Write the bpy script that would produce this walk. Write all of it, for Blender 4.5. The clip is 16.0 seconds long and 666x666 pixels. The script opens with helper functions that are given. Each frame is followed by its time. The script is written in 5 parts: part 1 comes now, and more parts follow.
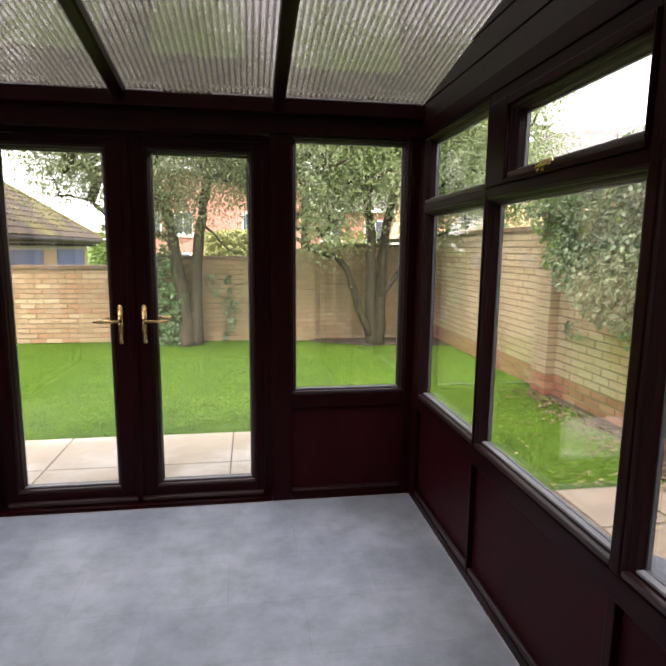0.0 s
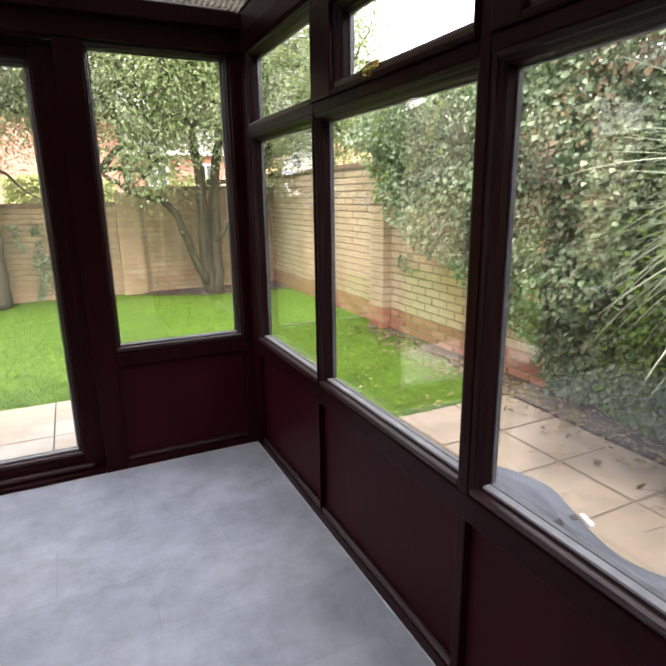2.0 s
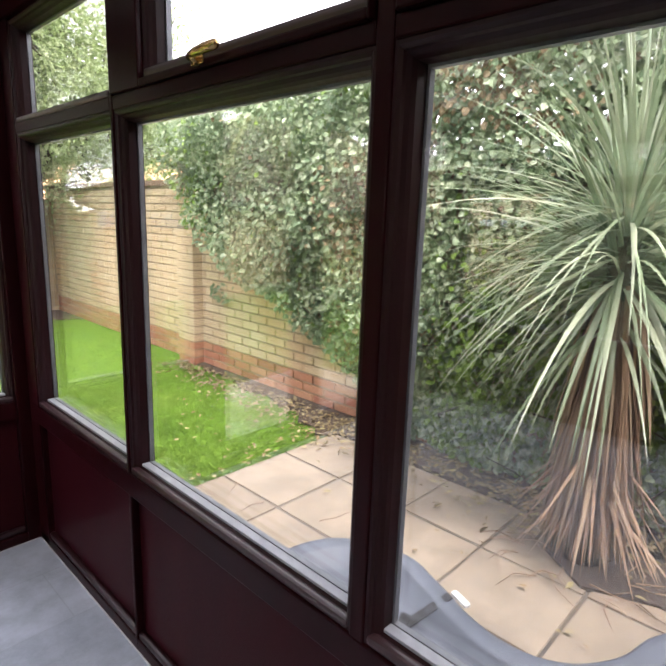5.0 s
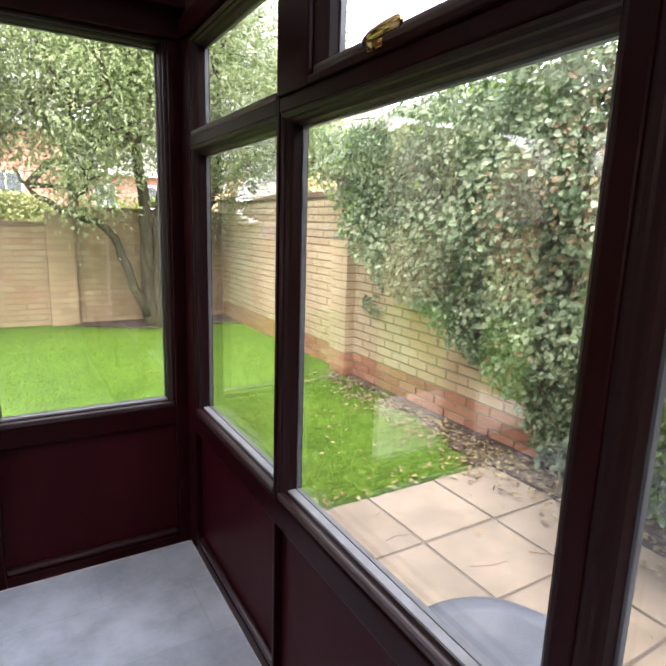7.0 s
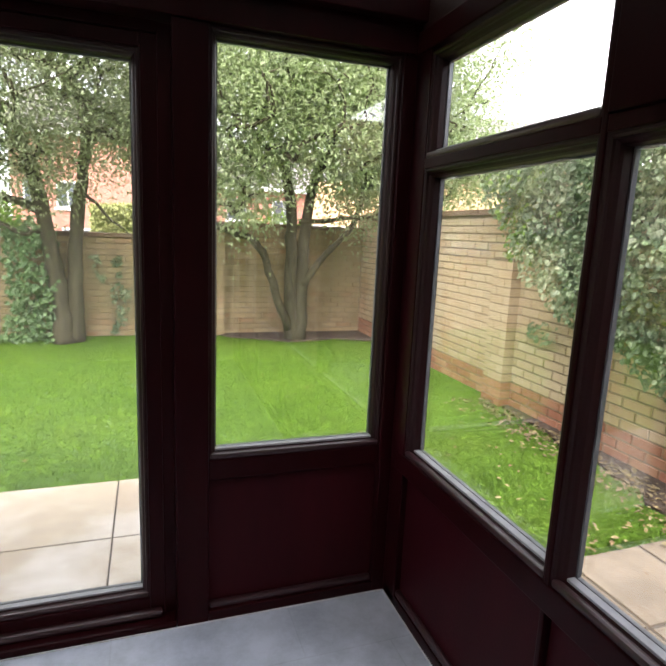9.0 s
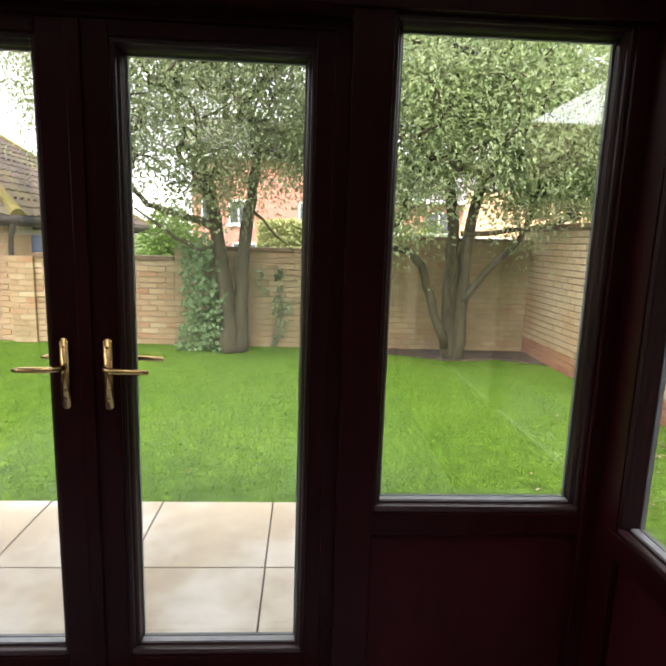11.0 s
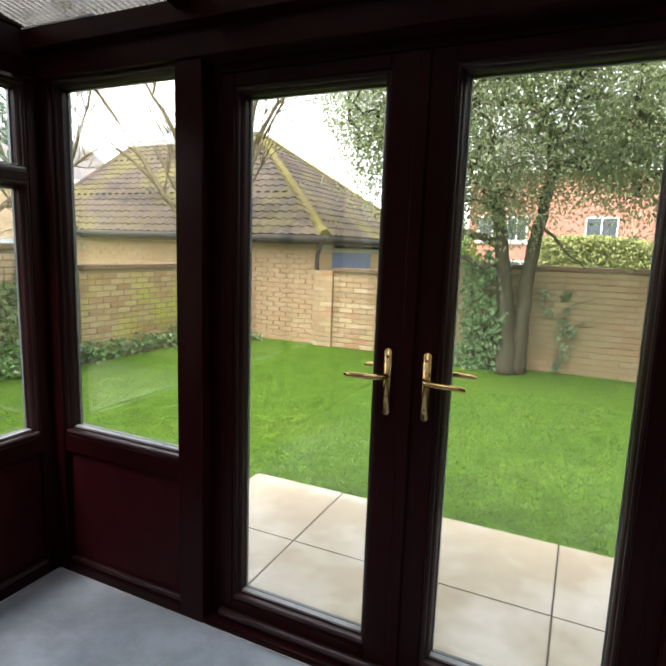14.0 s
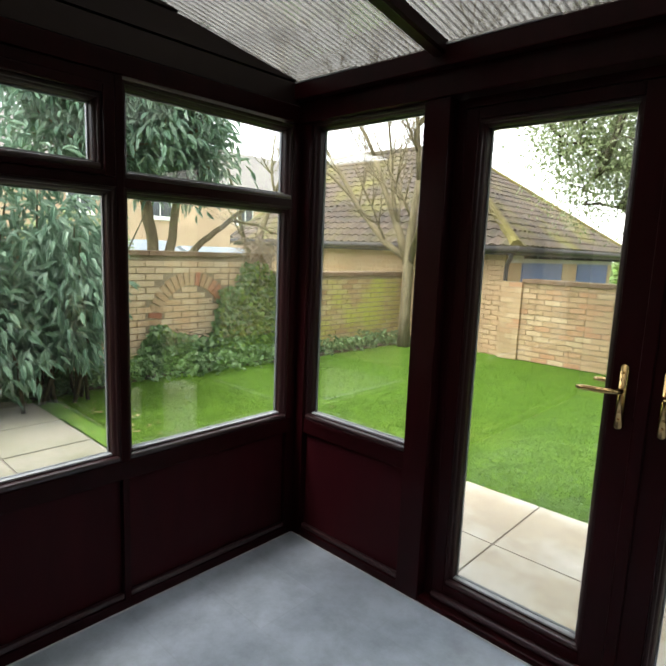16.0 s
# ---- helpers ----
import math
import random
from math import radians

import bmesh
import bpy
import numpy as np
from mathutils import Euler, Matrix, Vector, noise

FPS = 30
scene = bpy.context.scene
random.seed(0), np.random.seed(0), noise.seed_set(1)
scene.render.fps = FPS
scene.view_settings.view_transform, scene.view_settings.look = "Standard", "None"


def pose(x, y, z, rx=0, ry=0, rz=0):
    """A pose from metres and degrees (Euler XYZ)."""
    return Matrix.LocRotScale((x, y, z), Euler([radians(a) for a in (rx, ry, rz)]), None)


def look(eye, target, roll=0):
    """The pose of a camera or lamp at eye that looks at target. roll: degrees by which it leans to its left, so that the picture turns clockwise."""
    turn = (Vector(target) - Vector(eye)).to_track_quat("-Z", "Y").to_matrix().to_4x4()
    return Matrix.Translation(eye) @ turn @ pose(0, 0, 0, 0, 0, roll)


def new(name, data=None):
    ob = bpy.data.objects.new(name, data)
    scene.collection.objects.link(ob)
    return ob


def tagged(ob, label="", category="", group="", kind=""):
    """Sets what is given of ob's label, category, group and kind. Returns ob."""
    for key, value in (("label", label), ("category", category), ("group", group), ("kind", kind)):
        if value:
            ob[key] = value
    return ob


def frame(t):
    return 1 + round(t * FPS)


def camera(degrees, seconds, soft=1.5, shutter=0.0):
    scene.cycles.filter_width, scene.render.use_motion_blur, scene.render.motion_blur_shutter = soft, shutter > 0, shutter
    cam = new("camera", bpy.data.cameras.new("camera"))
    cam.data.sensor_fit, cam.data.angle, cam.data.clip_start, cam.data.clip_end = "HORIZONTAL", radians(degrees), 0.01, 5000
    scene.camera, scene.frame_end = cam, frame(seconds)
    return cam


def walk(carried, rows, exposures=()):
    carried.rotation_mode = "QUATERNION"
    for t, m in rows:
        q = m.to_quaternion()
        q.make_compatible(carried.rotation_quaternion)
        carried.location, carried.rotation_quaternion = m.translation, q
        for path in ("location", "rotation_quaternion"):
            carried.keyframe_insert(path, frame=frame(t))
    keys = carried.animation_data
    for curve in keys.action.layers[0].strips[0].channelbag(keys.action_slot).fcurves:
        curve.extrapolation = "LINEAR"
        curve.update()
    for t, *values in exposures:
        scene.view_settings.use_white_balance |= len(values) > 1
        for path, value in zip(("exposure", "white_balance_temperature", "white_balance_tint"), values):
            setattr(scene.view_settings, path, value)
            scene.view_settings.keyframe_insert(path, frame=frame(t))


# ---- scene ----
cam = camera(63.5, 16.0, 2.0)
PATH = [
    (0, (0.106, 0.158, 1.399), (0.408, 2.111, 1.09), 0.6),
    (0.5, (0.074, 0.192, 1.39), (0.498, 2.118, 1.057), 0.0),
    (1, (0.078, 0.238, 1.376), (0.695, 2.101, 0.988), -0.5),
    (1.5, (0.135, 0.298, 1.346), (0.893, 2.092, 0.892), -0.6),
    (2, (0.194, 0.329, 1.326), (1.028, 2.077, 0.829), -0.8),
    (2.5, (0.22, 0.347, 1.329), (1.157, 2.054, 0.875), -0.2),
    (3, (0.238, 0.39, 1.299), (1.296, 2.033, 0.873), 0.6),
    (3.5, (0.264, 0.464, 1.285), (1.462, 1.996, 0.821), 0.5),
    (3.7, (0.278, 0.516, 1.296), (1.556, 1.974, 0.804), 0.9),
    (5.8, (0.357, 0.801, 1.351), (1.791, 2.142, 0.967), 1.7),
    (6, (0.356, 0.814, 1.345), (1.73, 2.216, 0.965), 1.6),
    (6.5, (0.39, 0.874, 1.349), (1.578, 2.434, 0.958), 1.6),
    (7, (0.427, 0.915, 1.344), (1.432, 2.599, 0.95), 1.8),
    (7.5, (0.412, 0.948, 1.347), (1.268, 2.712, 0.951), 2.0),
    (8, (0.352, 1.021, 1.354), (1.096, 2.835, 0.961), 2.2),
    (8.5, (0.243, 1.155, 1.369), (0.945, 2.99, 0.997), 2.4),
    (9, (0.139, 1.265, 1.379), (0.786, 3.123, 1.017), 2.5),
    (9.2, (0.119, 1.304, 1.383), (0.739, 3.171, 1.021), 2.3),
    (11.3, (0.101, 1.551, 1.395), (0.121, 3.523, 1.057), 1.8),
    (11.5, (0.086, 1.551, 1.393), (0.048, 3.522, 1.056), 1.7),
    (12, (0.078, 1.551, 1.389), (-0.149, 3.509, 1.054), 1.6),
    (12.5, (0.046, 1.55, 1.388), (-0.342, 3.484, 1.055), 1.7),
    (13, (0.016, 1.553, 1.394), (-0.532, 3.448, 1.062), 1.7),
    (13.5, (-0.021, 1.559, 1.39), (-0.716, 3.407, 1.074), 1.9),
    (14, (-0.051, 1.55, 1.391), (-0.878, 3.344, 1.081), 2.0),
    (14.5, (-0.077, 1.513, 1.398), (-1.031, 3.244, 1.092), 2.1),
    (15, (-0.101, 1.443, 1.411), (-1.173, 3.103, 1.105), 2.1),
    (15.5, (-0.114, 1.355, 1.416), (-1.314, 2.926, 1.111), 2.2),
    (16, (-0.119, 1.257, 1.414), (-1.462, 2.707, 1.109), 2.3),
]
EXPOSURES = [(0.0, 2.94, 6700, 23), (1.5, 3.22, 6600, 23), (3.5, 3.44, 6500, 23), (7.0, 3.46, 6400, 23), (9.0, 3.06, 6500, 20), (11.5, 2.90, 6600, 16), (13.5, 2.78, 6500, 13), (16.0, 2.76, 6500, 9)]
walk(cam, [(t, look(eye, target, roll)) for t, eye, target, roll in PATH], EXPOSURES)

# ---- light: a bright overcast sky and a wide weak sun ----
world = bpy.data.worlds.new("world")
scene.world = world
world.use_nodes = True
wn, wl = world.node_tree.nodes, world.node_tree.links
sky = wn.new("ShaderNodeTexSky")
sky.sky_type = "NISHITA"
sky.sun_disc = False
sky.sun_elevation = radians(58)
sky.sun_rotation = radians(195)
sky.dust_density = 1.0
cloud = wn.new("ShaderNodeHueSaturation")
cloud.inputs["Saturation"].default_value = 0.12
wl.new(sky.outputs["Color"], cloud.inputs["Color"])
wl.new(cloud.outputs["Color"], wn["Background"].inputs["Color"])
wn["Background"].inputs["Strength"].default_value = 0.15
sun_data = bpy.data.lights.new("sun", "SUN")
sun_data.energy, sun_data.angle, sun_data.color = 0.75, radians(25), (1.0, 0.97, 0.92)
sun = new("sun", sun_data)
sun.matrix_world = look((0, 0, 30), (4.2, 15.5, 4.2))


# ---- materials ----
def shader(name):
    m = bpy.data.materials.new(name)
    m.use_nodes = True
    return m, m.node_tree.nodes, m.node_tree.links, m.node_tree.nodes["Principled BSDF"]


def rnd_socket(n, l):
    """A number of its own for each object and each loose piece."""
    oi, ge, ad, fr = n.new("ShaderNodeObjectInfo"), n.new("ShaderNodeNewGeometry"), n.new("ShaderNodeMath"), n.new("ShaderNodeMath")
    l.new(oi.outputs["Random"], ad.inputs[0])
    l.new(ge.outputs["Random Per Island"], ad.inputs[1])
    l.new(ad.outputs[0], fr.inputs[0])
    fr.operation = "FRACT"
    return fr.outputs[0]


def ramp(n, l, src, stops):
    r = n.new("ShaderNodeValToRGB")
    e = r.color_ramp.elements
    while len(e) < len(stops):
        e.new(0.5)
    for k, (p, c) in enumerate(stops):
        e[k].position, e[k].color = p, (*c, 1)
    l.new(src, r.inputs["Fac"])
    return r.outputs["Color"]


def tex(n, l, scale, detail=6.0, stretch=(1, 1, 1), rough=0.6, coords="Object"):
    tc, mp, nz = n.new("ShaderNodeTexCoord"), n.new("ShaderNodeMapping"), n.new("ShaderNodeTexNoise")
    mp.inputs["Scale"].default_value = stretch
    nz.inputs["Scale"].default_value, nz.inputs["Detail"].default_value, nz.inputs["Roughness"].default_value = scale, detail, rough
    place = n.new("ShaderNodeNewGeometry").outputs["Position"] if coords == "World" else tc.outputs[coords]
    l.new(place, mp.inputs["Vector"])
    l.new(mp.outputs["Vector"], nz.inputs["Vector"])
    return nz.outputs["Fac"]


def blend(n, l, fac, a, b, mode="MIX"):
    mx = n.new("ShaderNodeMix")
    mx.data_type, mx.blend_type = "RGBA", mode
    for sock, v in ((mx.inputs[0], fac), (mx.inputs[6], a), (mx.inputs[7], b)):
        if isinstance(v, (int, float)):
            sock.default_value = v
        elif isinstance(v, tuple):
            sock.default_value = (*v, 1)
        else:
            l.new(v, sock)
    return mx.outputs[2]


def bump(n, l, p, height, strength=0.3, dist=0.01):
    b = n.new("ShaderNodeBump")
    b.inputs["Strength"].default_value, b.inputs["Distance"].default_value = strength, dist
    l.new(height, b.inputs["Height"])
    l.new(b.outputs["Normal"], p.inputs["Normal"])


def plain(name, a, b, rough=0.5, scale=8.0, metal=0.0, bumps=0.1, stretch=(1, 1, 1), spec=0.5, fine=60.0, dist=0.004):
    """Two tones in broad stains, with a finer grain in the relief and gloss."""
    m, n, l, p = shader(name)
    broad, grain = tex(n, l, scale, stretch=stretch), tex(n, l, fine, stretch=stretch)
    l.new(ramp(n, l, broad, [(0.3, a), (0.7, b)]), p.inputs["Base Color"])
    r = ramp(n, l, grain, [(0.3, (rough * 0.85,) * 3), (0.7, (min(1, rough * 1.15),) * 3)])
    l.new(r, p.inputs["Roughness"])
    p.inputs["Metallic"].default_value, p.inputs["Specular IOR Level"].default_value = metal, spec
    if bumps:
        bump(n, l, p, grain, bumps, dist)
    return m


def varied(name, tones, rough=0.8, stain_or_light=None, scale=3.0, bumps=0.3, trans=0.0, fine=40.0, spec=0.3):
    """Each piece takes one of the tones; stains or painted light run over them all in patches."""
    m, n, l, p = shader(name)
    k = len(tones) - 1
    col = ramp(n, l, rnd_socket(n, l), [(i / k, c) for i, c in enumerate(tones)])
    grain = tex(n, l, fine, coords="World")
    col = blend(n, l, 0.35, col, ramp(n, l, grain, [(0.25, (0.45,) * 3), (0.75, (1.0,) * 3)]), "MULTIPLY")
    if stain_or_light:
        patch = ramp(n, l, tex(n, l, scale, coords="World"), [(stain_or_light[2], (0, 0, 0)), (stain_or_light[3], (1, 1, 1))])
        col = blend(n, l, patch, col, stain_or_light[0])
    l.new(col, p.inputs["Base Color"])
    p.inputs["Roughness"].default_value, p.inputs["Specular IOR Level"].default_value = rough, spec
    if trans:
        out, tr, mx = n["Material Output"], n.new("ShaderNodeBsdfTranslucent"), n.new("ShaderNodeMixShader")
        l.new(col, tr.inputs["Color"])
        mx.inputs[0].default_value = trans
        l.new(p.outputs[0], mx.inputs[1])
        l.new(tr.outputs[0], mx.inputs[2])
        l.new(mx.outputs[0], out.inputs["Surface"])
    if bumps:
        bump(n, l, p, grain, bumps, 0.004)
    return m


def mirror_share(n, l, least):
    """How much a smooth face mirrors: little head-on, all at a grazing angle."""
    lw, pw, ma = n.new("ShaderNodeLayerWeight"), n.new("ShaderNodeMath"), n.new("ShaderNodeMath")
    lw.inputs["Blend"].default_value = 0.5
    pw.operation, pw.inputs[1].default_value = "POWER", 4.2
    ma.operation, ma.inputs[1].default_value, ma.inputs[2].default_value = "MULTIPLY_ADD", 1.0 - least, least
    l.new(lw.outputs["Facing"], pw.inputs[0])
    l.new(pw.outputs[0], ma.inputs[0])
    return ma.outputs[0]


def glass_material(name, film):
    m, n, l, p = shader(name)
    n.remove(p)
    tr, gl, df, m1, m2 = (n.new(k) for k in ("ShaderNodeBsdfTransparent", "ShaderNodeBsdfGlossy", "ShaderNodeBsdfDiffuse", "ShaderNodeMixShader", "ShaderNodeMixShader"))
    tr.inputs["Color"].default_value = (0.96, 0.975, 0.965, 1)
    gl.inputs["Roughness"].default_value = 0.0
    df.inputs["Color"].default_value = (0.8, 0.82, 0.84, 1)
    dust = ramp(n, l, tex(n, l, 2.5), [(0.35, (film * 0.4,) * 3), (0.75, (film * 1.6,) * 3)])
    l.new(dust, m1.inputs[0])
    l.new(tr.outputs[0], m1.inputs[1])
    l.new(df.outputs[0], m1.inputs[2])
    l.new(mirror_share(n, l, 0.105), m2.inputs[0])
    l.new(m1.outputs[0], m2.inputs[1])
    l.new(gl.outputs[0], m2.inputs[2])
    l.new(m2.outputs[0], n["Material Output"].inputs["Surface"])
    return m


ROSEWOOD = plain("rosewood_foil", (0.0100, 0.0014, 0.0020), (0.0180, 0.0022, 0.0031), 0.34, 1.5, bumps=0.06, stretch=(6, 6, 1), fine=90, spec=0.09)
PANEL = plain("rosewood_panel", (0.022, 0.0032, 0.0048), (0.031, 0.0043, 0.0062), 0.42, 2.0, spec=0.07, bumps=0.08, stretch=(5, 5, 1), fine=70)
GLOSSY_BEAD = plain("moulded_bead", (0.010, 0.0019, 0.0025), (0.016, 0.0028, 0.0036), 0.40, 2.0, bumps=0.03, fine=70, spec=0.22)
SILL_BEAD = plain("polished_sill_bead", (0.016, 0.0035, 0.0045), (0.026, 0.0055, 0.0068), 0.38, 2.0, bumps=0.03, fine=70, spec=0.75)
GASKET = plain("silver_gasket", (0.26, 0.27, 0.29), (0.36, 0.37, 0.39), 0.45, 14.0, 0.2, 0.02)
CLAD = plain("cladding_board", (0.016, 0.0080, 0.0070), (0.024, 0.012, 0.0105), 0.42, 2.0, spec=0.25, bumps=0.06, fine=70)
GLASS = glass_material("window_glass", 0.012)
HAZY = glass_material("hazy_glass", 0.014)
SPACER = plain("spacer_bar", (0.12, 0.127, 0.14), (0.18, 0.19, 0.205), 0.35, 20, 0.3, 0.02)
BRASS = plain("polished_brass", (0.50, 0.33, 0.14), (0.62, 0.43, 0.20), 0.18, 25, 1.0, 0.03)
WHITE = plain("white_paint", (0.72, 0.72, 0.70), (0.82, 0.82, 0.80), 0.5, 3.0, bumps=0.04)
CAULK = plain("white_sealant", (0.40, 0.40, 0.41), (0.60, 0.60, 0.61), 0.6, 12.0, bumps=0.1)


def floor_material():
    m, n, l, p = shader("slate_vinyl")
    big, mid, fine = tex(n, l, 1.6, 3.0), tex(n, l, 5.0, 8.0, (1, 1, 1), 0.7), tex(n, l, 60.0)
    col = ramp(n, l, big, [(0.3, (0.385, 0.435, 0.515)), (0.55, (0.485, 0.540, 0.620)), (0.75, (0.570, 0.620, 0.700))])
    col = blend(n, l, 0.75, col, ramp(n, l, mid, [(0.32, (0.55,) * 3), (0.62, (1.0,) * 3)]), "MULTIPLY")
    tc, br = n.new("ShaderNodeTexCoord"), n.new("ShaderNodeTexBrick")
    l.new(tc.outputs["Object"], br.inputs["Vector"])
    br.inputs["Scale"].default_value, br.inputs["Mortar Size"].default_value, br.inputs["Mortar Smooth"].default_value = 1.0, 0.004, 1.0
    br.inputs["Brick Width"].default_value, br.inputs["Row Height"].default_value = 0.61, 0.305
    br.inputs["Color1"].default_value, br.inputs["Color2"].default_value, br.inputs["Mortar"].default_value = (1, 1, 1, 1), (0.83, 0.84, 0.86, 1), (0.80, 0.80, 0.80, 1)
    l.new(blend(n, l, 0.8, col, br.outputs["Color"], "MULTIPLY"), p.inputs["Base Color"])
    l.new(ramp(n, l, mid, [(0.3, (0.30,) * 3), (0.7, (0.46,) * 3)]), p.inputs["Roughness"])
    bump(n, l, p, fine, 0.08, 0.002)
    return m


def roof_material():
    m, n, l, p = shader("polycarbonate_sheet")
    n.remove(p)
    dirt = tex(n, l, 1.8, 6.0, (1, 0.5, 1))
    col = ramp(n, l, dirt, [(0.3, (0.066, 0.061, 0.051)), (0.7, (0.108, 0.101, 0.086))])
    df, tr, cl, gl, mx, mc, top = (n.new(k) for k in ("ShaderNodeBsdfDiffuse", "ShaderNodeBsdfTranslucent", "ShaderNodeBsdfTransparent", "ShaderNodeBsdfGlossy", "ShaderNodeMixShader", "ShaderNodeMixShader", "ShaderNodeMixShader"))
    l.new(col, df.inputs["Color"])
    l.new(col, tr.inputs["Color"])
    cl.inputs["Color"].default_value = (0.70, 0.69, 0.64, 1)
    gl.inputs["Roughness"].default_value = 0.06
    mx.inputs[0].default_value = 0.5
    # the webs of the twin wall are cloudier than the hollow cells between them
    tc, sx, wv = n.new("ShaderNodeTexCoord"), n.new("ShaderNodeSeparateXYZ"), n.new("ShaderNodeMath")
    l.new(tc.outputs["Object"], sx.inputs[0])
    wv.operation, wv.inputs[1].default_value = "PINGPONG", 0.013
    l.new(sx.outputs["X"], wv.inputs[0])
    sc = n.new("ShaderNodeMapRange")
    sc.inputs["From Min"].default_value, sc.inputs["From Max"].default_value, sc.inputs["To Min"].default_value, sc.inputs["To Max"].default_value = 0.003, 0.009, 0.03, 0.15
    l.new(wv.outputs[0], sc.inputs["Value"])
    web = ramp(n, l, wv.outputs[0], [(0.003, (0.45, 0.45, 0.45)), (0.009, (1.0, 1.0, 1.0))])
    col = blend(n, l, 1.0, col, web, "MULTIPLY")
    l.new(col, df.inputs["Color"])
    l.new(col, tr.inputs["Color"])
    l.new(df.outputs[0], mx.inputs[1])
    l.new(tr.outputs[0], mx.inputs[2])
    l.new(sc.outputs[0], mc.inputs[0])
    l.new(mx.outputs[0], mc.inputs[1])
    l.new(cl.outputs[0], mc.inputs[2])
    l.new(mirror_share(n, l, 0.11), top.inputs[0])
    l.new(mc.outputs[0], top.inputs[1])
    l.new(gl.outputs[0], top.inputs[2])
    l.new(top.outputs[0], n["Material Output"].inputs["Surface"])
    return m


def lawn_material():
    m, n, l, p = shader("lawn_soil_and_grass")
    big, mid, fine = tex(n, l, 0.7, 4.0), tex(n, l, 9.0, 6.0), tex(n, l, 90.0, 4.0)
    col = ramp(n, l, big, [(0.3, (0.098, 0.195, 0.020)), (0.55, (0.128, 0.232, 0.026)), (0.75, (0.182, 0.262, 0.042))])
    col = blend(n, l, 0.6, col, ramp(n, l, mid, [(0.35, (0.50, 0.56, 0.48)), (0.65, (1.1, 1.1, 1.0))]), "MULTIPLY")
    col = blend(n, l, 0.7, col, ramp(n, l, fine, [(0.3, (0.7, 0.75, 0.65)), (0.7, (1.15, 1.15, 1.0))]), "MULTIPLY")
    l.new(col, p.inputs["Base Color"])
    p.inputs["Roughness"].default_value, p.inputs["Specular IOR Level"].default_value = 0.9, 0.15
    bump(n, l, p, fine, 0.6, 0.02)
    return m


FLOOR, ROOF, LAWN = floor_material(), roof_material(), lawn_material()
GRASS = varied("grass_blade", [(0.112, 0.215, 0.020), (0.145, 0.262, 0.028), (0.200, 0.310, 0.048)], 0.6, ((0.088, 0.172, 0.016), "o", 0.48, 0.66), 3.2, bumps=0, trans=0.6)
# the lighter patches paint wet highlights into the slab colour
CREAM_SLAB = varied("cream_slab", [(0.44, 0.36, 0.25), (0.49, 0.41, 0.29), (0.46, 0.37, 0.26)], 0.42, ((0.60, 0.56, 0.49), "o", 0.45, 0.66), 2.0, 0.08, spec=0.5, fine=14)
TAN_SLAB = varied("tan_slab", [(0.262, 0.208, 0.146), (0.325, 0.262, 0.188), (0.290, 0.236, 0.172), (0.300, 0.228, 0.158)], 0.75, ((0.180, 0.142, 0.098), "o", 0.42, 0.66), 3.0, 0.6, fine=22)
PATH_SLAB = varied("grey_path_slab", [(0.27, 0.245, 0.185), (0.31, 0.28, 0.215), (0.29, 0.265, 0.205)], 0.75, ((0.20, 0.19, 0.125), "o", 0.42, 0.66), 2.4, 0.5, fine=22)
JOINT = plain("slab_bedding", (0.07, 0.055, 0.038), (0.13, 0.10, 0.07), 0.95, 6.0, bumps=0.4)
SOIL = plain("bed_soil", (0.045, 0.030, 0.020), (0.10, 0.07, 0.045), 0.95, 5.0, bumps=0.8, dist=0.02)
BRICK = varied("buff_brick", [(0.34, 0.225, 0.12), (0.46, 0.335, 0.185), (0.39, 0.265, 0.145), (0.52, 0.40, 0.24), (0.40, 0.220, 0.115), (0.43, 0.31, 0.175)], 0.85, ((0.22, 0.18, 0.08), "o", 0.50, 0.8), 0.9, 0.35)
# algae tint, with the trees' shade on the far wall darkened into it
SHADED_ALGAE_BRICK = varied("algae_and_shade_brick", [(0.32, 0.215, 0.115), (0.42, 0.305, 0.165), (0.36, 0.245, 0.130), (0.46, 0.35, 0.20), (0.36, 0.200, 0.105)], 0.85, ((0.225, 0.190, 0.085), "o", 0.40, 0.70), 1.1, 0.35)
PALE_BRICK = varied("pale_buff_brick", [(0.512, 0.386, 0.242), (0.594, 0.467, 0.303), (0.554, 0.417, 0.263), (0.615, 0.508, 0.343)], 0.85, ((0.46, 0.28, 0.15), "o", 0.50, 0.75), 1.8, 0.35)
MOSSY_BRICK = varied("mossy_brick", [(0.460, 0.340, 0.180), (0.520, 0.410, 0.220), (0.420, 0.290, 0.150), (0.36, 0.22, 0.11)], 0.85, ((0.42, 0.43, 0.080), "o", 0.46, 0.62), 1.3, 0.35)
FADED_BRICK = varied("faded_pink_brick", [(0.43, 0.29, 0.165), (0.48, 0.34, 0.20), (0.44, 0.28, 0.155), (0.47, 0.35, 0.215)], 0.85, ((0.34, 0.235, 0.13), "o", 0.45, 0.75), 1.0, 0.35)
RED_BRICK = varied("red_brick", [(0.36, 0.15, 0.09), (0.42, 0.19, 0.11), (0.48, 0.26, 0.15)], 0.85, bumps=0.35)
# mortar darkened so its colour holds the missing shadow of the joints
MORTAR = plain("joint_shade_mortar", (0.20, 0.150, 0.090), (0.29, 0.228, 0.145), 0.95, 4.0, bumps=0.4)
SOFT_MORTAR = plain("weathered_mortar", (0.36, 0.255, 0.145), (0.43, 0.315, 0.19), 0.95, 4.0, bumps=0.3)
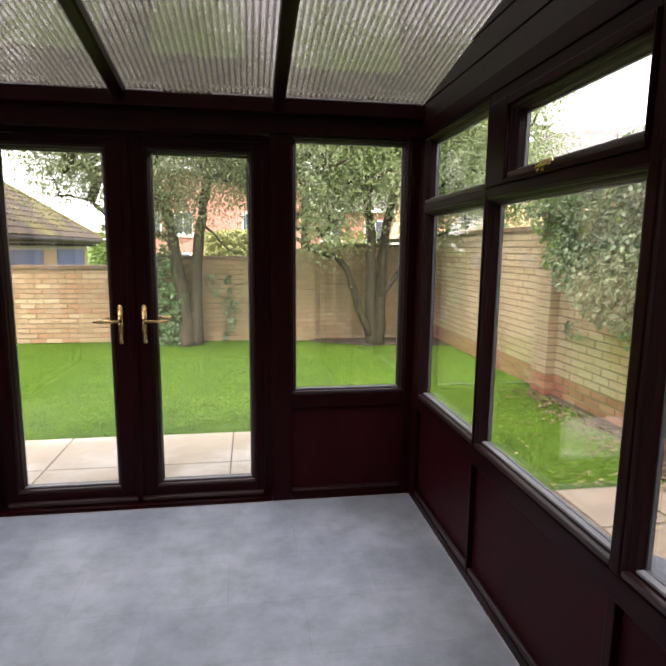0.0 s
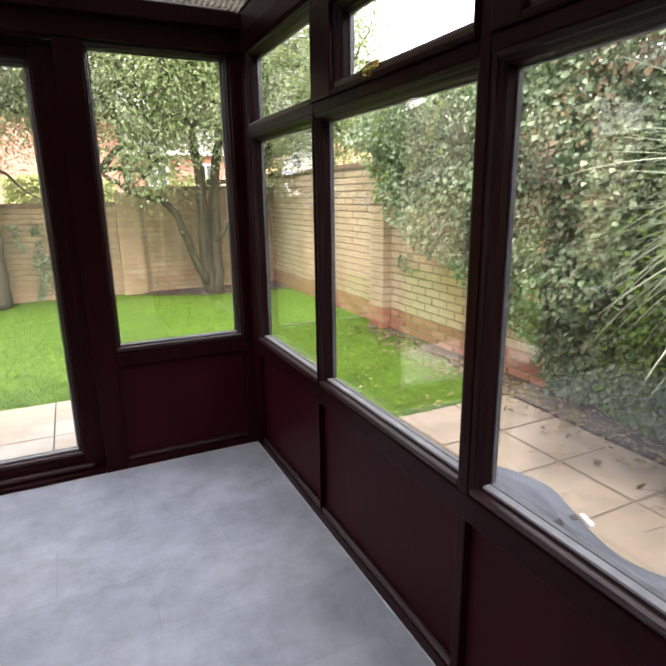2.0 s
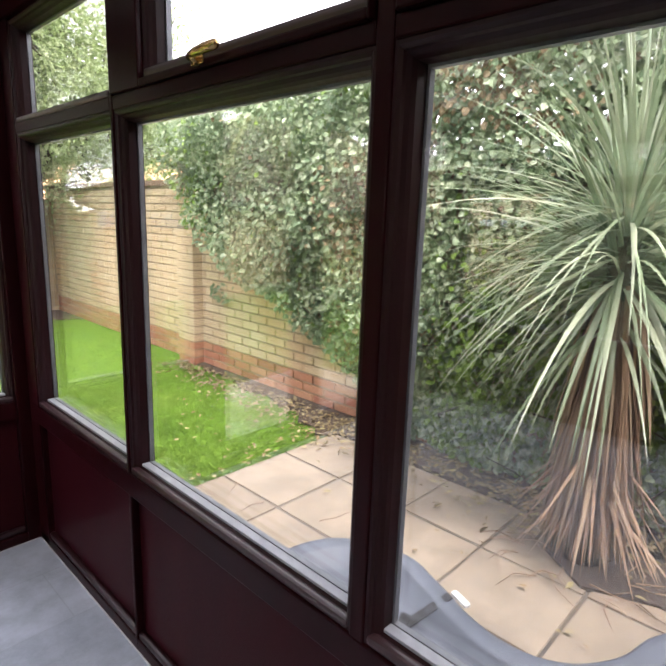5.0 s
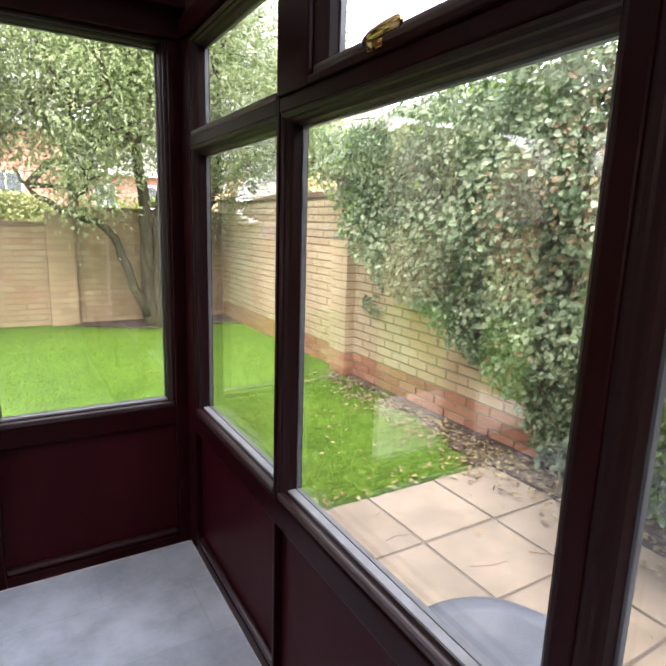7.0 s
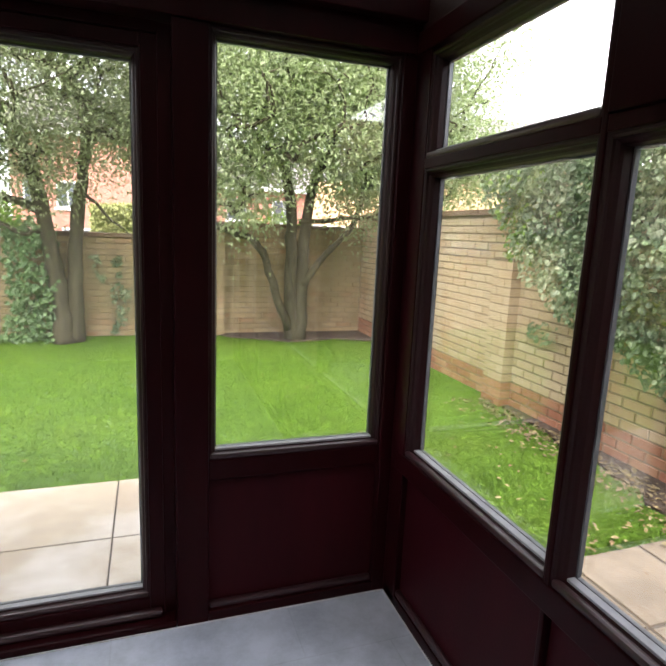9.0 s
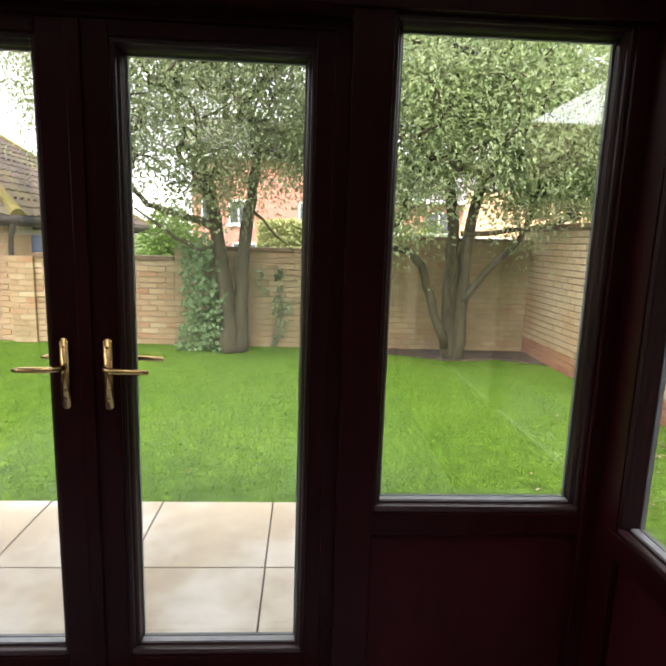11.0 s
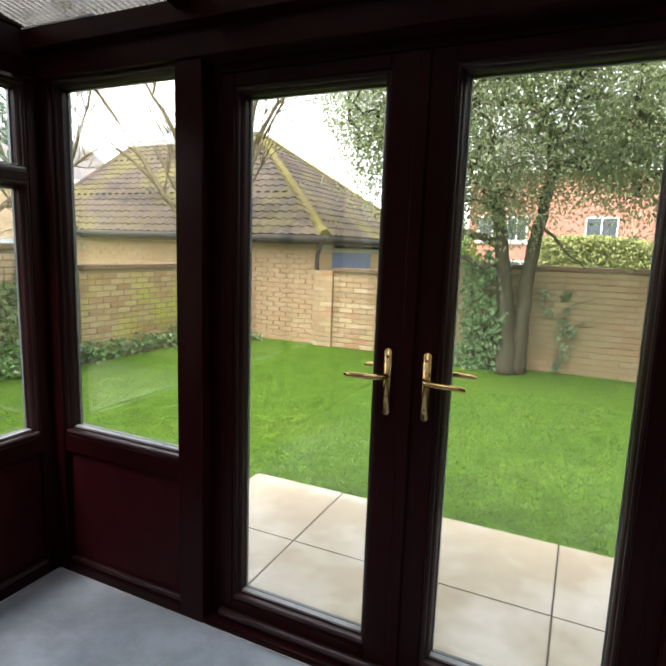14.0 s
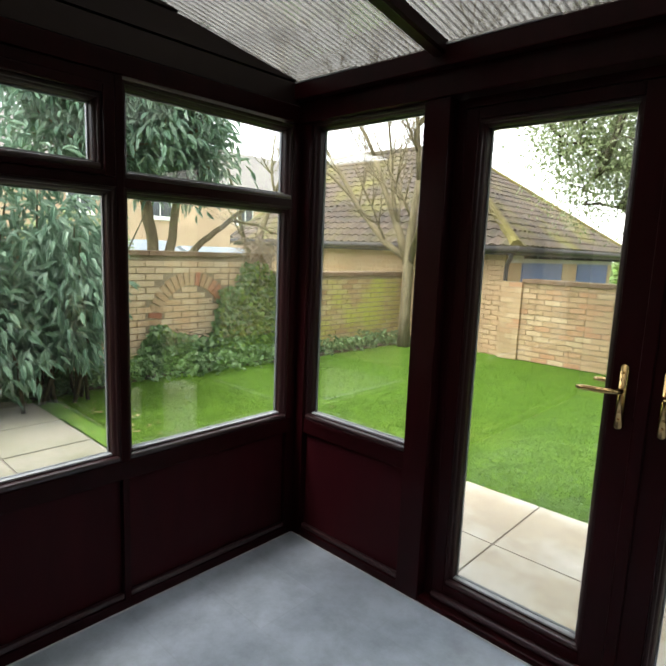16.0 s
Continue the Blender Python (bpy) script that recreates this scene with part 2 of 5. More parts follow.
COPING = varied("brown_coping", [(0.17, 0.11, 0.07), (0.23, 0.15, 0.09), (0.20, 0.13, 0.08)], 0.85, ((0.13, 0.12, 0.06), "o", 0.5, 0.75), 2.0, 0.3)
LEAF_TREE = varied("holly_oak_leaf", [(0.220, 0.275, 0.125), (0.330, 0.390, 0.195), (0.450, 0.500, 0.300), (0.270, 0.335, 0.145)], 0.5, bumps=0, trans=0.55, spec=0.35)
LEAF_BAY = varied("bay_leaf", [(0.265, 0.345, 0.150), (0.390, 0.475, 0.225), (0.530, 0.600, 0.350), (0.320, 0.405, 0.165)], 0.5, bumps=0, trans=0.55, spec=0.35)
LEAF_IVY = varied("ivy_leaf", [(0.130, 0.200, 0.105), (0.275, 0.365, 0.190), (0.470, 0.530, 0.340), (0.190, 0.275, 0.135), (0.370, 0.450, 0.260)], 0.45, ((0.125, 0.185, 0.092), "o", 0.50, 0.64), 2.6, bumps=0, trans=0.35, spec=0.45)
LEAF_CORNER = varied("green_ivy_leaf", [(0.085, 0.165, 0.055), (0.140, 0.245, 0.085), (0.210, 0.320, 0.130), (0.110, 0.200, 0.065)], 0.38, bumps=0, trans=0.25, spec=0.5)
LEAF_BRIGHT = varied("young_ivy_leaf", [(0.150, 0.250, 0.037), (0.200, 0.312, 0.056), (0.112, 0.200, 0.037)], 0.45, bumps=0, trans=0.3)
LEAF_LAUREL = varied("laurel_leaf", [(0.110, 0.200, 0.130), (0.175, 0.285, 0.190), (0.300, 0.405, 0.305), (0.140, 0.240, 0.145)], 0.36, bumps=0, trans=0.2, spec=0.5)
LEAF_DRY = varied("dry_leaf", [(0.165, 0.122, 0.062), (0.235, 0.180, 0.096), (0.300, 0.245, 0.136), (0.125, 0.094, 0.052)], 0.8, bumps=0, trans=0.15)
LEAF_FALLEN = varied("fallen_leaf", [(0.30, 0.24, 0.09), (0.42, 0.36, 0.17), (0.24, 0.15, 0.07), (0.36, 0.32, 0.16)], 0.7, bumps=0, trans=0.1)
BLADE = varied("cordyline_blade", [(0.200, 0.265, 0.150), (0.285, 0.345, 0.205), (0.380, 0.420, 0.280), (0.165, 0.230, 0.120)], 0.42, bumps=0, trans=0.25, spec=0.5)
STRAW = varied("dead_blade", [(0.250, 0.150, 0.095), (0.350, 0.230, 0.140), (0.170, 0.108, 0.072), (0.430, 0.315, 0.205)], 0.75, bumps=0, trans=0.1)
BARK = plain("grey_bark", (0.040, 0.034, 0.020), (0.120, 0.108, 0.062), 0.95, 9.0, bumps=0.8, stretch=(2.5, 2.5, 0.6), dist=0.015, fine=26, spec=0.2)
PALE_BARK = plain("pale_bark", (0.105, 0.085, 0.048), (0.215, 0.178, 0.105), 0.95, 8.0, bumps=0.7, stretch=(2.5, 2.5, 0.6), dist=0.012, fine=26, spec=0.2)
TILE = varied("roof_tile", [(0.110, 0.088, 0.072), (0.145, 0.112, 0.090), (0.130, 0.106, 0.088), (0.098, 0.084, 0.073)], 0.95, ((0.165, 0.148, 0.060), "o", 0.48, 0.66), 0.9, 0.5, fine=25, spec=0.15)
MOSS = varied("moss", [(0.15, 0.13, 0.045), (0.21, 0.175, 0.055), (0.13, 0.105, 0.055)], 1.0, bumps=0.8, fine=30)
FASCIA = plain("dark_fascia", (0.028, 0.025, 0.026), (0.045, 0.04, 0.04), 0.6, 4.0)
BLUE = plain("blue_garage_door", (0.07, 0.11, 0.24), (0.09, 0.14, 0.30), 0.5, 3.0, bumps=0.05)
RENDER = plain("grey_render", (0.34, 0.31, 0.29), (0.42, 0.39, 0.36), 0.9, 3.0, bumps=0.2)
FAR_RED = plain("far_red_brick", (0.43, 0.175, 0.13), (0.51, 0.225, 0.17), 0.9, 2.0, bumps=0.2)
FAR_TAN = plain("far_tan_brick", (0.48, 0.335, 0.235), (0.55, 0.395, 0.28), 0.9, 2.0, bumps=0.2)
FAR_ROOF = plain("far_grey_roof", (0.17, 0.155, 0.15), (0.24, 0.215, 0.20), 0.9, 2.0, bumps=0.3)
FAR_ORANGE = plain("far_orange_roof", (0.50, 0.27, 0.13), (0.58, 0.35, 0.19), 0.9, 2.0, bumps=0.3)
DARK_PANE = plain("far_window_pane", (0.05, 0.06, 0.07), (0.10, 0.11, 0.13), 0.1, 1.0, bumps=0)
TUB = plain("grey_tub_plastic", (0.070, 0.080, 0.098), (0.105, 0.117, 0.14), 0.55, 4.0, bumps=0.05)
BLACK = plain("black_webbing", (0.012, 0.012, 0.013), (0.02, 0.02, 0.021), 0.7, 30.0)


# ---- building helpers ----
def mesh_from(name, verts, faces, smooth=False):
    me = bpy.data.meshes.new(name)
    me.from_pydata([tuple(v) for v in verts], [], [tuple(f) for f in faces])
    if smooth:
        me.polygons.foreach_set("use_smooth", [True] * len(me.polygons))
    me.update()
    return me


def thing(name, label, category, kind="", group="", at=(0, 0, 0)):
    ob = new(name)
    ob.location = at
    ob.empty_display_size = 0.1
    return tagged(ob, label, category, group, kind)


def finish(bm, bevel=0.0, segments=2, smooth=False):
    bmesh.ops.recalc_face_normals(bm, faces=bm.faces[:])
    if bevel:
        bmesh.ops.bevel(bm, geom=bm.edges[:], offset=bevel, segments=segments, profile=0.6, affect="EDGES", clamp_overlap=True)
    if smooth:
        for f in bm.faces:
            f.smooth = True


def part(name, bm, material, parent=None, label="", bevel=0.0, smooth=False):
    """Links a bmesh as one mesh object under a thing or a part."""
    finish(bm, bevel, smooth=smooth)
    me = bpy.data.meshes.new(name)
    bm.to_mesh(me)
    bm.free()
    me.materials.append(material)
    ob = new(name, me)
    if parent:
        ob.parent = parent
        up, off = parent, Vector((0, 0, 0))
        while up:
            off += up.location
            up = up.parent
        ob.location = -off
    return tagged(ob, label)


def mesh_part(name, me, material, parent=None, label=""):
    if not me.materials:
        me.materials.append(material)
    ob = new(name, me)
    if parent:
        ob.parent = parent
        ob.location = -parent.location
    return tagged(ob, label)


def add_box(bm, lo, hi):
    vs = [bm.verts.new((x, y, z)) for x in (lo[0], hi[0]) for y in (lo[1], hi[1]) for z in (lo[2], hi[2])]
    for f in ((0, 1, 3, 2), (4, 6, 7, 5), (0, 4, 5, 1), (2, 3, 7, 6), (0, 2, 6, 4), (1, 5, 7, 3)):
        bm.faces.new([vs[i] for i in f])


def box(name, lo, hi, material, parent=None, label="", bevel=0.0):
    bm = bmesh.new()
    add_box(bm, lo, hi)
    return part(name, bm, material, parent, label, bevel)


class Side:
    """A wall's own axes: u along it, z up, d into the room."""

    def __init__(self, axis, at, sign):
        self.axis, self.at, self.sign = axis, at, sign

    def __call__(self, u, z, d):
        w = self.at + self.sign * d
        return (u, w, z) if self.axis == "y" else (w, u, z)


def bar(name, side, u0, u1, z0, z1, d0, d1, material, parent=None, label="", bevel=0.004):
    a, b = side(u0, z0, d0), side(u1, z1, d1)
    return box(name, [min(p) for p in zip(a, b)], [max(p) for p in zip(a, b)], material, parent, label, bevel)


def ring(name, side, rect, profile, material, parent=None, label="", smooth=False):
    """A mitred frame: the profile, points of (inset, d), goes round the rectangle u0, u1, z0, z1."""
    u0, u1, z0, z1 = rect
    bm = bmesh.new()
    loops = [[bm.verts.new(side(u, z, d)) for u, z in ((u0 + i, z0 + i), (u1 - i, z0 + i), (u1 - i, z1 - i), (u0 + i, z1 - i))] for i, d in profile]
    k = len(loops)
    for a in range(k):
        for c in range(4):
            bm.faces.new((loops[a][c], loops[a][(c + 1) % 4], loops[(a + 1) % k][(c + 1) % 4], loops[(a + 1) % k][c]))
    return part(name, bm, material, parent, label, 0.0, smooth)


FRONT, EAST, WEST = Side("y", 3.045, -1), Side("x", 1.030, -1), Side("x", -2.000, 1)
DOORS = Side("y", 3.095, -1)
BEAD = [(0.0, -0.032), (0.0, -0.012), (-0.002, 0.006), (-0.006, 0.014), (-0.012, 0.020), (-0.014, 0.026), (-0.020, 0.030), (-0.026, 0.030), (-0.026, -0.032)]


def glazed(name, side, rect, parent, glass, hazy=False):
    """A pane with its spacer bar and the moulded bead round it."""
    u0, u1, z0, z1 = rect
    ring("glazing_bead", side, rect, BEAD, GLOSSY_BEAD, parent)
    ring("spacer_bar", side, (u0 - 0.004, u1 + 0.004, z0 - 0.004, z1 + 0.004), [(0.0, -0.028), (0.0, -0.016), (0.009, -0.016), (0.009, -0.028)], SPACER, parent, "silver spacer bar")
    bar("sill_bead", side, u0 - 0.020, u1 + 0.020, z0 - 0.024, z0 - 0.004, 0.012, 0.034, SILL_BEAD, parent, "rounded sill bead catching the light", bevel=0.008)
    bar("gasket", side, u0, u1, z0 - 0.002, z0 + 0.005, -0.013, 0.008, GASKET, parent, "thin silver gasket", bevel=0.001)
    bm = bmesh.new()
    vs = [bm.verts.new(side(u, z, -0.014)) for u, z in ((u0 - 0.008, z0 - 0.008), (u1 + 0.008, z0 - 0.008), (u1 + 0.008, z1 + 0.008), (u0 - 0.008, z1 + 0.008))]
    bm.faces.new(vs)
    pane = part("pane", bm, glass, parent)
    bm = bmesh.new()
    vs = [bm.verts.new(side(u, z, -0.030)) for u, z in ((u0 - 0.008, z0 - 0.008), (u1 + 0.008, z0 - 0.008), (u1 + 0.008, z1 + 0.008), (u0 - 0.008, z1 + 0.008))]
    bm.faces.new(vs)
    outer = part("pane", bm, glass, parent)
    pane.visible_shadow = outer.visible_shadow = False


# ---- the conservatory ----
SLOPE = 0.163
BACK = -0.85


def roof_z(y):
    return 2.135 + (3.0 - y) * SLOPE


floor = tagged(box("floor", (-2.02, BACK, -0.12), (1.05, 3.10, 0.0), FLOOR), "blue-grey slate-effect vinyl floor, slightly glossy", "floor", kind="structure")
# unseen closing wall, kept pale to bounce more light onto the floor
wall_south = tagged(box("wall_south", (-2.3, BACK - 0.25, -0.1), (1.3, BACK, 3.2), plain("cream_bounce_wall", (0.55, 0.51, 0.45), (0.63, 0.60, 0.53), 0.9, 3.0, bumps=0.3)), "unseen plain wall closing the conservatory, cream to bounce light", "wall", kind="structure")


# unseen walls added to keep bright sky out of the door glass reflections
for lo, hi in (((-9.0, BACK - 0.25, -0.2), (-2.3, BACK, 2.6)), ((1.3, BACK - 0.25, -0.2), (7.5, BACK, 2.6)), ((-2.3, BACK - 0.25, 3.2), (1.3, BACK, 3.5))):
    tagged(box("wall_house", lo, hi, BRICK), "unseen buff brick wall added behind the conservatory", "wall", kind="structure")


def front_wall():
    wall = thing("wall_north", "dark rosewood framed front wall with solid lower panels", "wall", "structure")
    bar("post", FRONT, 0.925 + 0.026, 1.035, 0.0, 2.0, -0.04, 0.045, ROSEWOOD, wall)
    bar("post", FRONT, -2.005, -1.887 - 0.026, 0.0, 2.0, -0.04, 0.045, ROSEWOOD, wall)
    bar("mullion", FRONT, 0.215, 0.321, 0.0, 1.97, -0.04, 0.045, ROSEWOOD, wall)
    bar("mullion", FRONT, -1.317, -1.208, 0.0, 1.97, -0.04, 0.045, ROSEWOOD, wall)
    bar("header", FRONT, -2.0, 1.03, 1.97, 2.150, -0.055, 0.055, ROSEWOOD, wall)
    bar("eaves_beam", FRONT, -2.0, 1.03, 2.06, 2.128, -0.06, 0.095, ROSEWOOD, wall)
    for u0, u1, name in ((0.347, 0.925, "window_1"), (-1.887, -1.343, "window_2")):
        win = thing(name, "tall fixed rosewood window beside the french doors", "window", "structure")
        glazed(name, FRONT, (u0, u1, 0.632, 1.943), win, GLASS)
        bar("mid_rail", FRONT, u0 - 0.026, u1 + 0.026, 0.535, 0.606, -0.03, 0.036, ROSEWOOD, wall)
        bar("base_rail", FRONT, u0 - 0.026, u1 + 0.026, 0.0, 0.042, -0.03, 0.045, ROSEWOOD, wall)
        bar("lower_panel", FRONT, u0 - 0.026, u1 + 0.026, 0.042, 0.535, -0.02, 0.012, PANEL, wall, bevel=0.002)
        bar("panel_bead", FRONT, u0 - 0.022, u1 + 0.022, 0.043, 0.066, 0.012, 0.036, SILL_BEAD, wall, bevel=0.009)
        bar("head_rail", FRONT, u0 - 0.026, u1 + 0.026, 1.9695, 2.0, -0.03, 0.036, ROSEWOOD, wall)
    trim = box("baseboard", (-1.96, 2.9965, 0.0), (0.99, 3.0005, 0.003), CAULK)
    tagged(trim, "thin white sealant line along the front frame", "sealant", kind="structure")
    for x0, x1, y0, y1 in ((0.9935, 0.9965, BACK, 2.99), (-1.9665, -1.9635, BACK, 2.99)):
        tagged(box("baseboard", (x0, y0, 0.0), (x1, y1, 0.005), CAULK), "thin white sealant line along the side frame", "sealant", kind="structure")


def door_handle(leaf, u, towards):
    """Brass lever on a long back plate, with its twin on the outer face."""
    for d, out in ((0.036, 1), (-0.036, -1)):
        bm = bmesh.new()
        for k in range(2):
            pts = []
            for i in range(20):
                a = math.tau * i / 20
                cz = 0.090 if math.sin(a) >= 0 else -0.090
                pts.append((u + 0.0145 * math.cos(a), 1.0 + cz + 0.0145 * math.sin(a)))
            if k == 0:
                low = [bm.verts.new(DOORS(pu, pz, d - 0.001 * out)) for pu, pz in pts]
            else:
                high = [bm.verts.new(DOORS(u + (pu - u) * 0.88, 1.0 + (pz - 1.0) * 0.985, d + 0.009 * out)) for pu, pz in pts]
        for i in range(20):
            bm.faces.new((low[i], low[(i + 1) % 20], high[(i + 1) % 20], high[i]))
        bm.faces.new(high)
        bm.faces.new(low)
        part("handle_plate", bm, BRASS, leaf, "polished brass back plate", smooth=True)
        path = [(u, 1.022, d + 0.008 * out, 0.010), (u, 1.022, d + 0.030 * out, 0.009), (u + towards * 0.006, 1.022, d + 0.044 * out, 0.0095), (u + towards * 0.02, 1.021, d + 0.050 * out, 0.009),
                (u + towards * 0.06, 1.020, d + 0.052 * out, 0.009), (u + towards * 0.10, 1.019, d + 0.050 * out, 0.0085), (u + towards * 0.122, 1.018, d + 0.047 * out, 0.006)]
        bm = bmesh.new()
        tube(bm, [DOORS(a, b, c) for a, b, c, r in path], [r for *_, r in path], 10)
        part("lever", bm, BRASS, leaf, "polished brass lever", smooth=True)
        for dz in (-0.075, 0.078, -0.048):
            bm = bmesh.new()
            tube(bm, [DOORS(u, 1.0 + dz, d + 0.006 * out), DOORS(u, 1.0 + dz, d + 0.0105 * out)], [0.0045, 0.004], 10)
            part("screw", bm, BRASS, leaf)


def tube(bm, pts, radii, sides=8):
    """A tapered tube along the points, closed at both ends."""
    pts, radii = [Vector([float(c) for c in p]) for p in pts], [float(r) for r in radii]
    rings, side = [], None
    for i, p in enumerate(pts):
        t = (pts[min(i + 1, len(pts) - 1)] - pts[max(i - 1, 0)]).normalized()
        if side is None:
            side = t.orthogonal().normalized()
        side = (side - t * side.dot(t)).normalized()
        up = t.cross(side)
        rings.append([bm.verts.new(p + radii[i] * (math.cos(math.tau * k / sides) * side + math.sin(math.tau * k / sides) * up)) for k in range(sides)])
    for a, b in zip(rings, rings[1:]):
        for k in range(sides):
            bm.faces.new((a[k], a[(k + 1) % sides], b[(k + 1) % sides], b[k]))
    bm.faces.new(rings[0])
    bm.faces.new(rings[-1])


def doors():
    frame_ob = thing("door_frame", "dark rosewood outer frame of the french doors", "door frame", "structure")
    bar("jamb", DOORS, -1.212, -1.174, 0.0, 1.965, -0.04, 0.040, ROSEWOOD, frame_ob)
    bar("jamb", DOORS, 0.174, 0.217, 0.0, 1.965, -0.04, 0.040, ROSEWOOD, frame_ob)
    bar("threshold", DOORS, -1.207, 0.214, 0.0, 0.026, -0.05, 0.0935, ROSEWOOD, frame_ob, bevel=0.008)
    bar("door_head", DOORS, -1.180, 0.180, 1.935, 1.968, -0.04, 0.040, ROSEWOOD, frame_ob)
    for name, u0, u1, g0, g1, hu, way in (("door_1", -1.178, -0.502, -1.098, -0.621, -0.560, -1), ("door_2", -0.498, 0.178, -0.384, 0.101, -0.440, 1)):
        leaf = thing(name, "closed rosewood french door leaf with brass lever handle", "door", "structure")
        rect = (g0, g1, 0.118, 1.866)
        glazed(name, DOORS, rect, leaf, GLASS)
        bar("stile", DOORS, u0, g0 - 0.026, 0.028, 1.933, -0.033, 0.036, ROSEWOOD, leaf)
        bar("stile", DOORS, g1 + 0.026, u1, 0.028, 1.933, -0.033, 0.036, ROSEWOOD, leaf)
        bar("bottom_rail", DOORS, g0 - 0.026, g1 + 0.026, 0.028, 0.092, -0.033, 0.036, ROSEWOOD, leaf)
        bar("top_rail", DOORS, g0 - 0.026, g1 + 0.026, 1.892, 1.933, -0.033, 0.036, ROSEWOOD, leaf)
        bar("weather_bar", DOORS, u0 + 0.012, u1 - 0.012, 0.030, 0.056, 0.0365, 0.066, SILL_BEAD, leaf, bevel=0.010)
        door_handle(leaf, hu, way)
        for hz in (0.25, 1.0, 1.72):
            e = u0 if way < 0 else u1
            bm = bmesh.new()
            tube(bm, [DOORS(e, hz - 0.045, -0.040), DOORS(e, hz + 0.045, -0.040)], [0.009, 0.009], 10)
            part("hinge", bm, ROSEWOOD, leaf)
    bar("astragal", DOORS, -0.520, -0.480, 0.030, 1.930, 0.0365, 0.046, ROSEWOOD, frame_ob, bevel=0.006)


def side_wall(side, name, panes, casements, first, hazy):
    """A dwarf wall of panels, with a row of windows and top lights on it."""
    wall = thing(name, "dark rosewood framed side wall with solid lower panels", "wall", "structure")
    lo, hi = min(p[0] for p in panes), max(p[1] for p in panes)
    bar("base_rail", side, BACK, 2.985, 0.0, 0.045, -0.035, 0.034, ROSEWOOD, wall)
    bar("mid_rail", side, BACK, 2.985, 0.535, 0.606, -0.035, 0.036, ROSEWOOD, wall)
    bar("head_rail", side, BACK, 2.985, 1.965, 2.035, -0.035, 0.040, ROSEWOOD, wall)
    bar("corner_post", side, hi + 0.026, 2.9985, 0.0, 2.034, -0.035, 0.034, ROSEWOOD, wall)
    k = first
    for i, (u0, u1) in enumerate(panes):
        win = thing("window_%d" % k, "rosewood side window with a narrow top light", "window", "structure")
        k += 1
        glass = HAZY if hazy else GLASS
        glazed("pane", side, (u0, u1, 0.632, 1.572), win, glass)
        bar("transom", side, u0 - 0.026, u1 + 0.026, 1.598, 1.632, -0.035, 0.034, ROSEWOOD, win)
        if i in casements:
            near, far = casements[i]
            g0, g1 = u0 + near, u1 - far
            glazed("pane", side, (g0, g1, 1.675, 1.868), win, glass)
            bar("sash_stile", side, u0 - 0.02, g0 - 0.026, 1.632, 1.925, -0.03, 0.044, ROSEWOOD, win)
            bar("sash_stile", side, g1 + 0.026, u1 + 0.02, 1.632, 1.925, -0.03, 0.044, ROSEWOOD, win)
            bar("sash_rail", side, g0 - 0.026, g1 + 0.026, 1.632, 1.649, -0.03, 0.044, ROSEWOOD, win)
            bar("sash_rail", side, g0 - 0.026, g1 + 0.026, 1.894, 1.925, -0.03, 0.044, ROSEWOOD, win)
            bar("top_fill", side, u0 - 0.026, u1 + 0.026, 1.925, 1.966, -0.03, 0.034, ROSEWOOD, win)
            um = (u0 + u1) / 2 + 0.02
            bm = bmesh.new()
            tube(bm, [side(um, 1.646, 0.040), side(um, 1.648, 0.056), side(um - 0.006, 1.652, 0.062)], [0.010, 0.009, 0.007], 10)
            tube(bm, [side(um + 0.012, 1.651, 0.058), side(um - 0.02, 1.654, 0.063), side(um - 0.060, 1.655, 0.066), side(um - 0.092, 1.655, 0.066), side(um - 0.098, 1.655, 0.066)], [0.007, 0.009, 0.0095, 0.009, 0.005], 10)
            part("handle", bm, BRASS, win, "polished brass casement handle", smooth=True)
            bar("handle_base", side, um - 0.022, um + 0.022, 1.638, 1.652, 0.044, 0.048, BRASS, win, bevel=0.002)
        else:
            glazed("pane", side, (u0, u1, 1.655, 1.928), win, glass)
        bar("lower_panel", side, u0 - 0.03, u1 + 0.03, 0.045, 0.535, -0.02, 0.010, PANEL, wall, bevel=0.002)
        bar("panel_bead", side, u0 - 0.026, u1 + 0.026, 0.046, 0.070, 0.010, 0.032, SILL_BEAD, wall, bevel=0.009)
    for (a0, a1), (b0, b1) in zip(panes, panes[1:]):
        bar("mullion", side, b1 + 0.026, a0 - 0.026, 0.0, 1.966, -0.035, 0.0345, ROSEWOOD, wall)
    bar("end_post", side, BACK, lo - 0.026, 0.0, 1.966, -0.035, 0.034, ROSEWOOD, wall)
    # horizontal boards that fill the triangle under the sloping roof
    z, board = 2.037, 0.0
    while z < roof_z(BACK) - 0.005:
        top = z + 0.098
        y_low, y_high = min(2.985, 3.0 - (z - 2.135) / SLOPE), 3.0 - (top - 2.135) / SLOPE
        if y_high < BACK:
            y_high = BACK
        bm = bmesh.new()
        prof = [(z, 0.014), (z + 0.006, 0.026), (top - 0.006, 0.026), (top, 0.014)]
        y_top = min(2.985, y_high)
        outline = [(BACK, z), (y_low, z), (max(y_top, BACK), min(top, roof_z(BACK))), (BACK, min(top, roof_z(BACK)))]
        for d in (-0.03, 0.026):
            row = [bm.verts.new(side(u, zz + (0.004 if j < 2 else -0.004) * (d > 0), d)) for j, (u, zz) in enumerate(outline)]
            bm.faces.new(row)
            if d < 0:
                back_row = row
        for j in range(4):
            bm.faces.new((back_row[j], back_row[(j + 1) % 4], row[(j + 1) % 4], row[j]))
        part("cladding_board", bm, CLAD, wall, "brown tongue-and-groove board")
        z = top + 0.0015


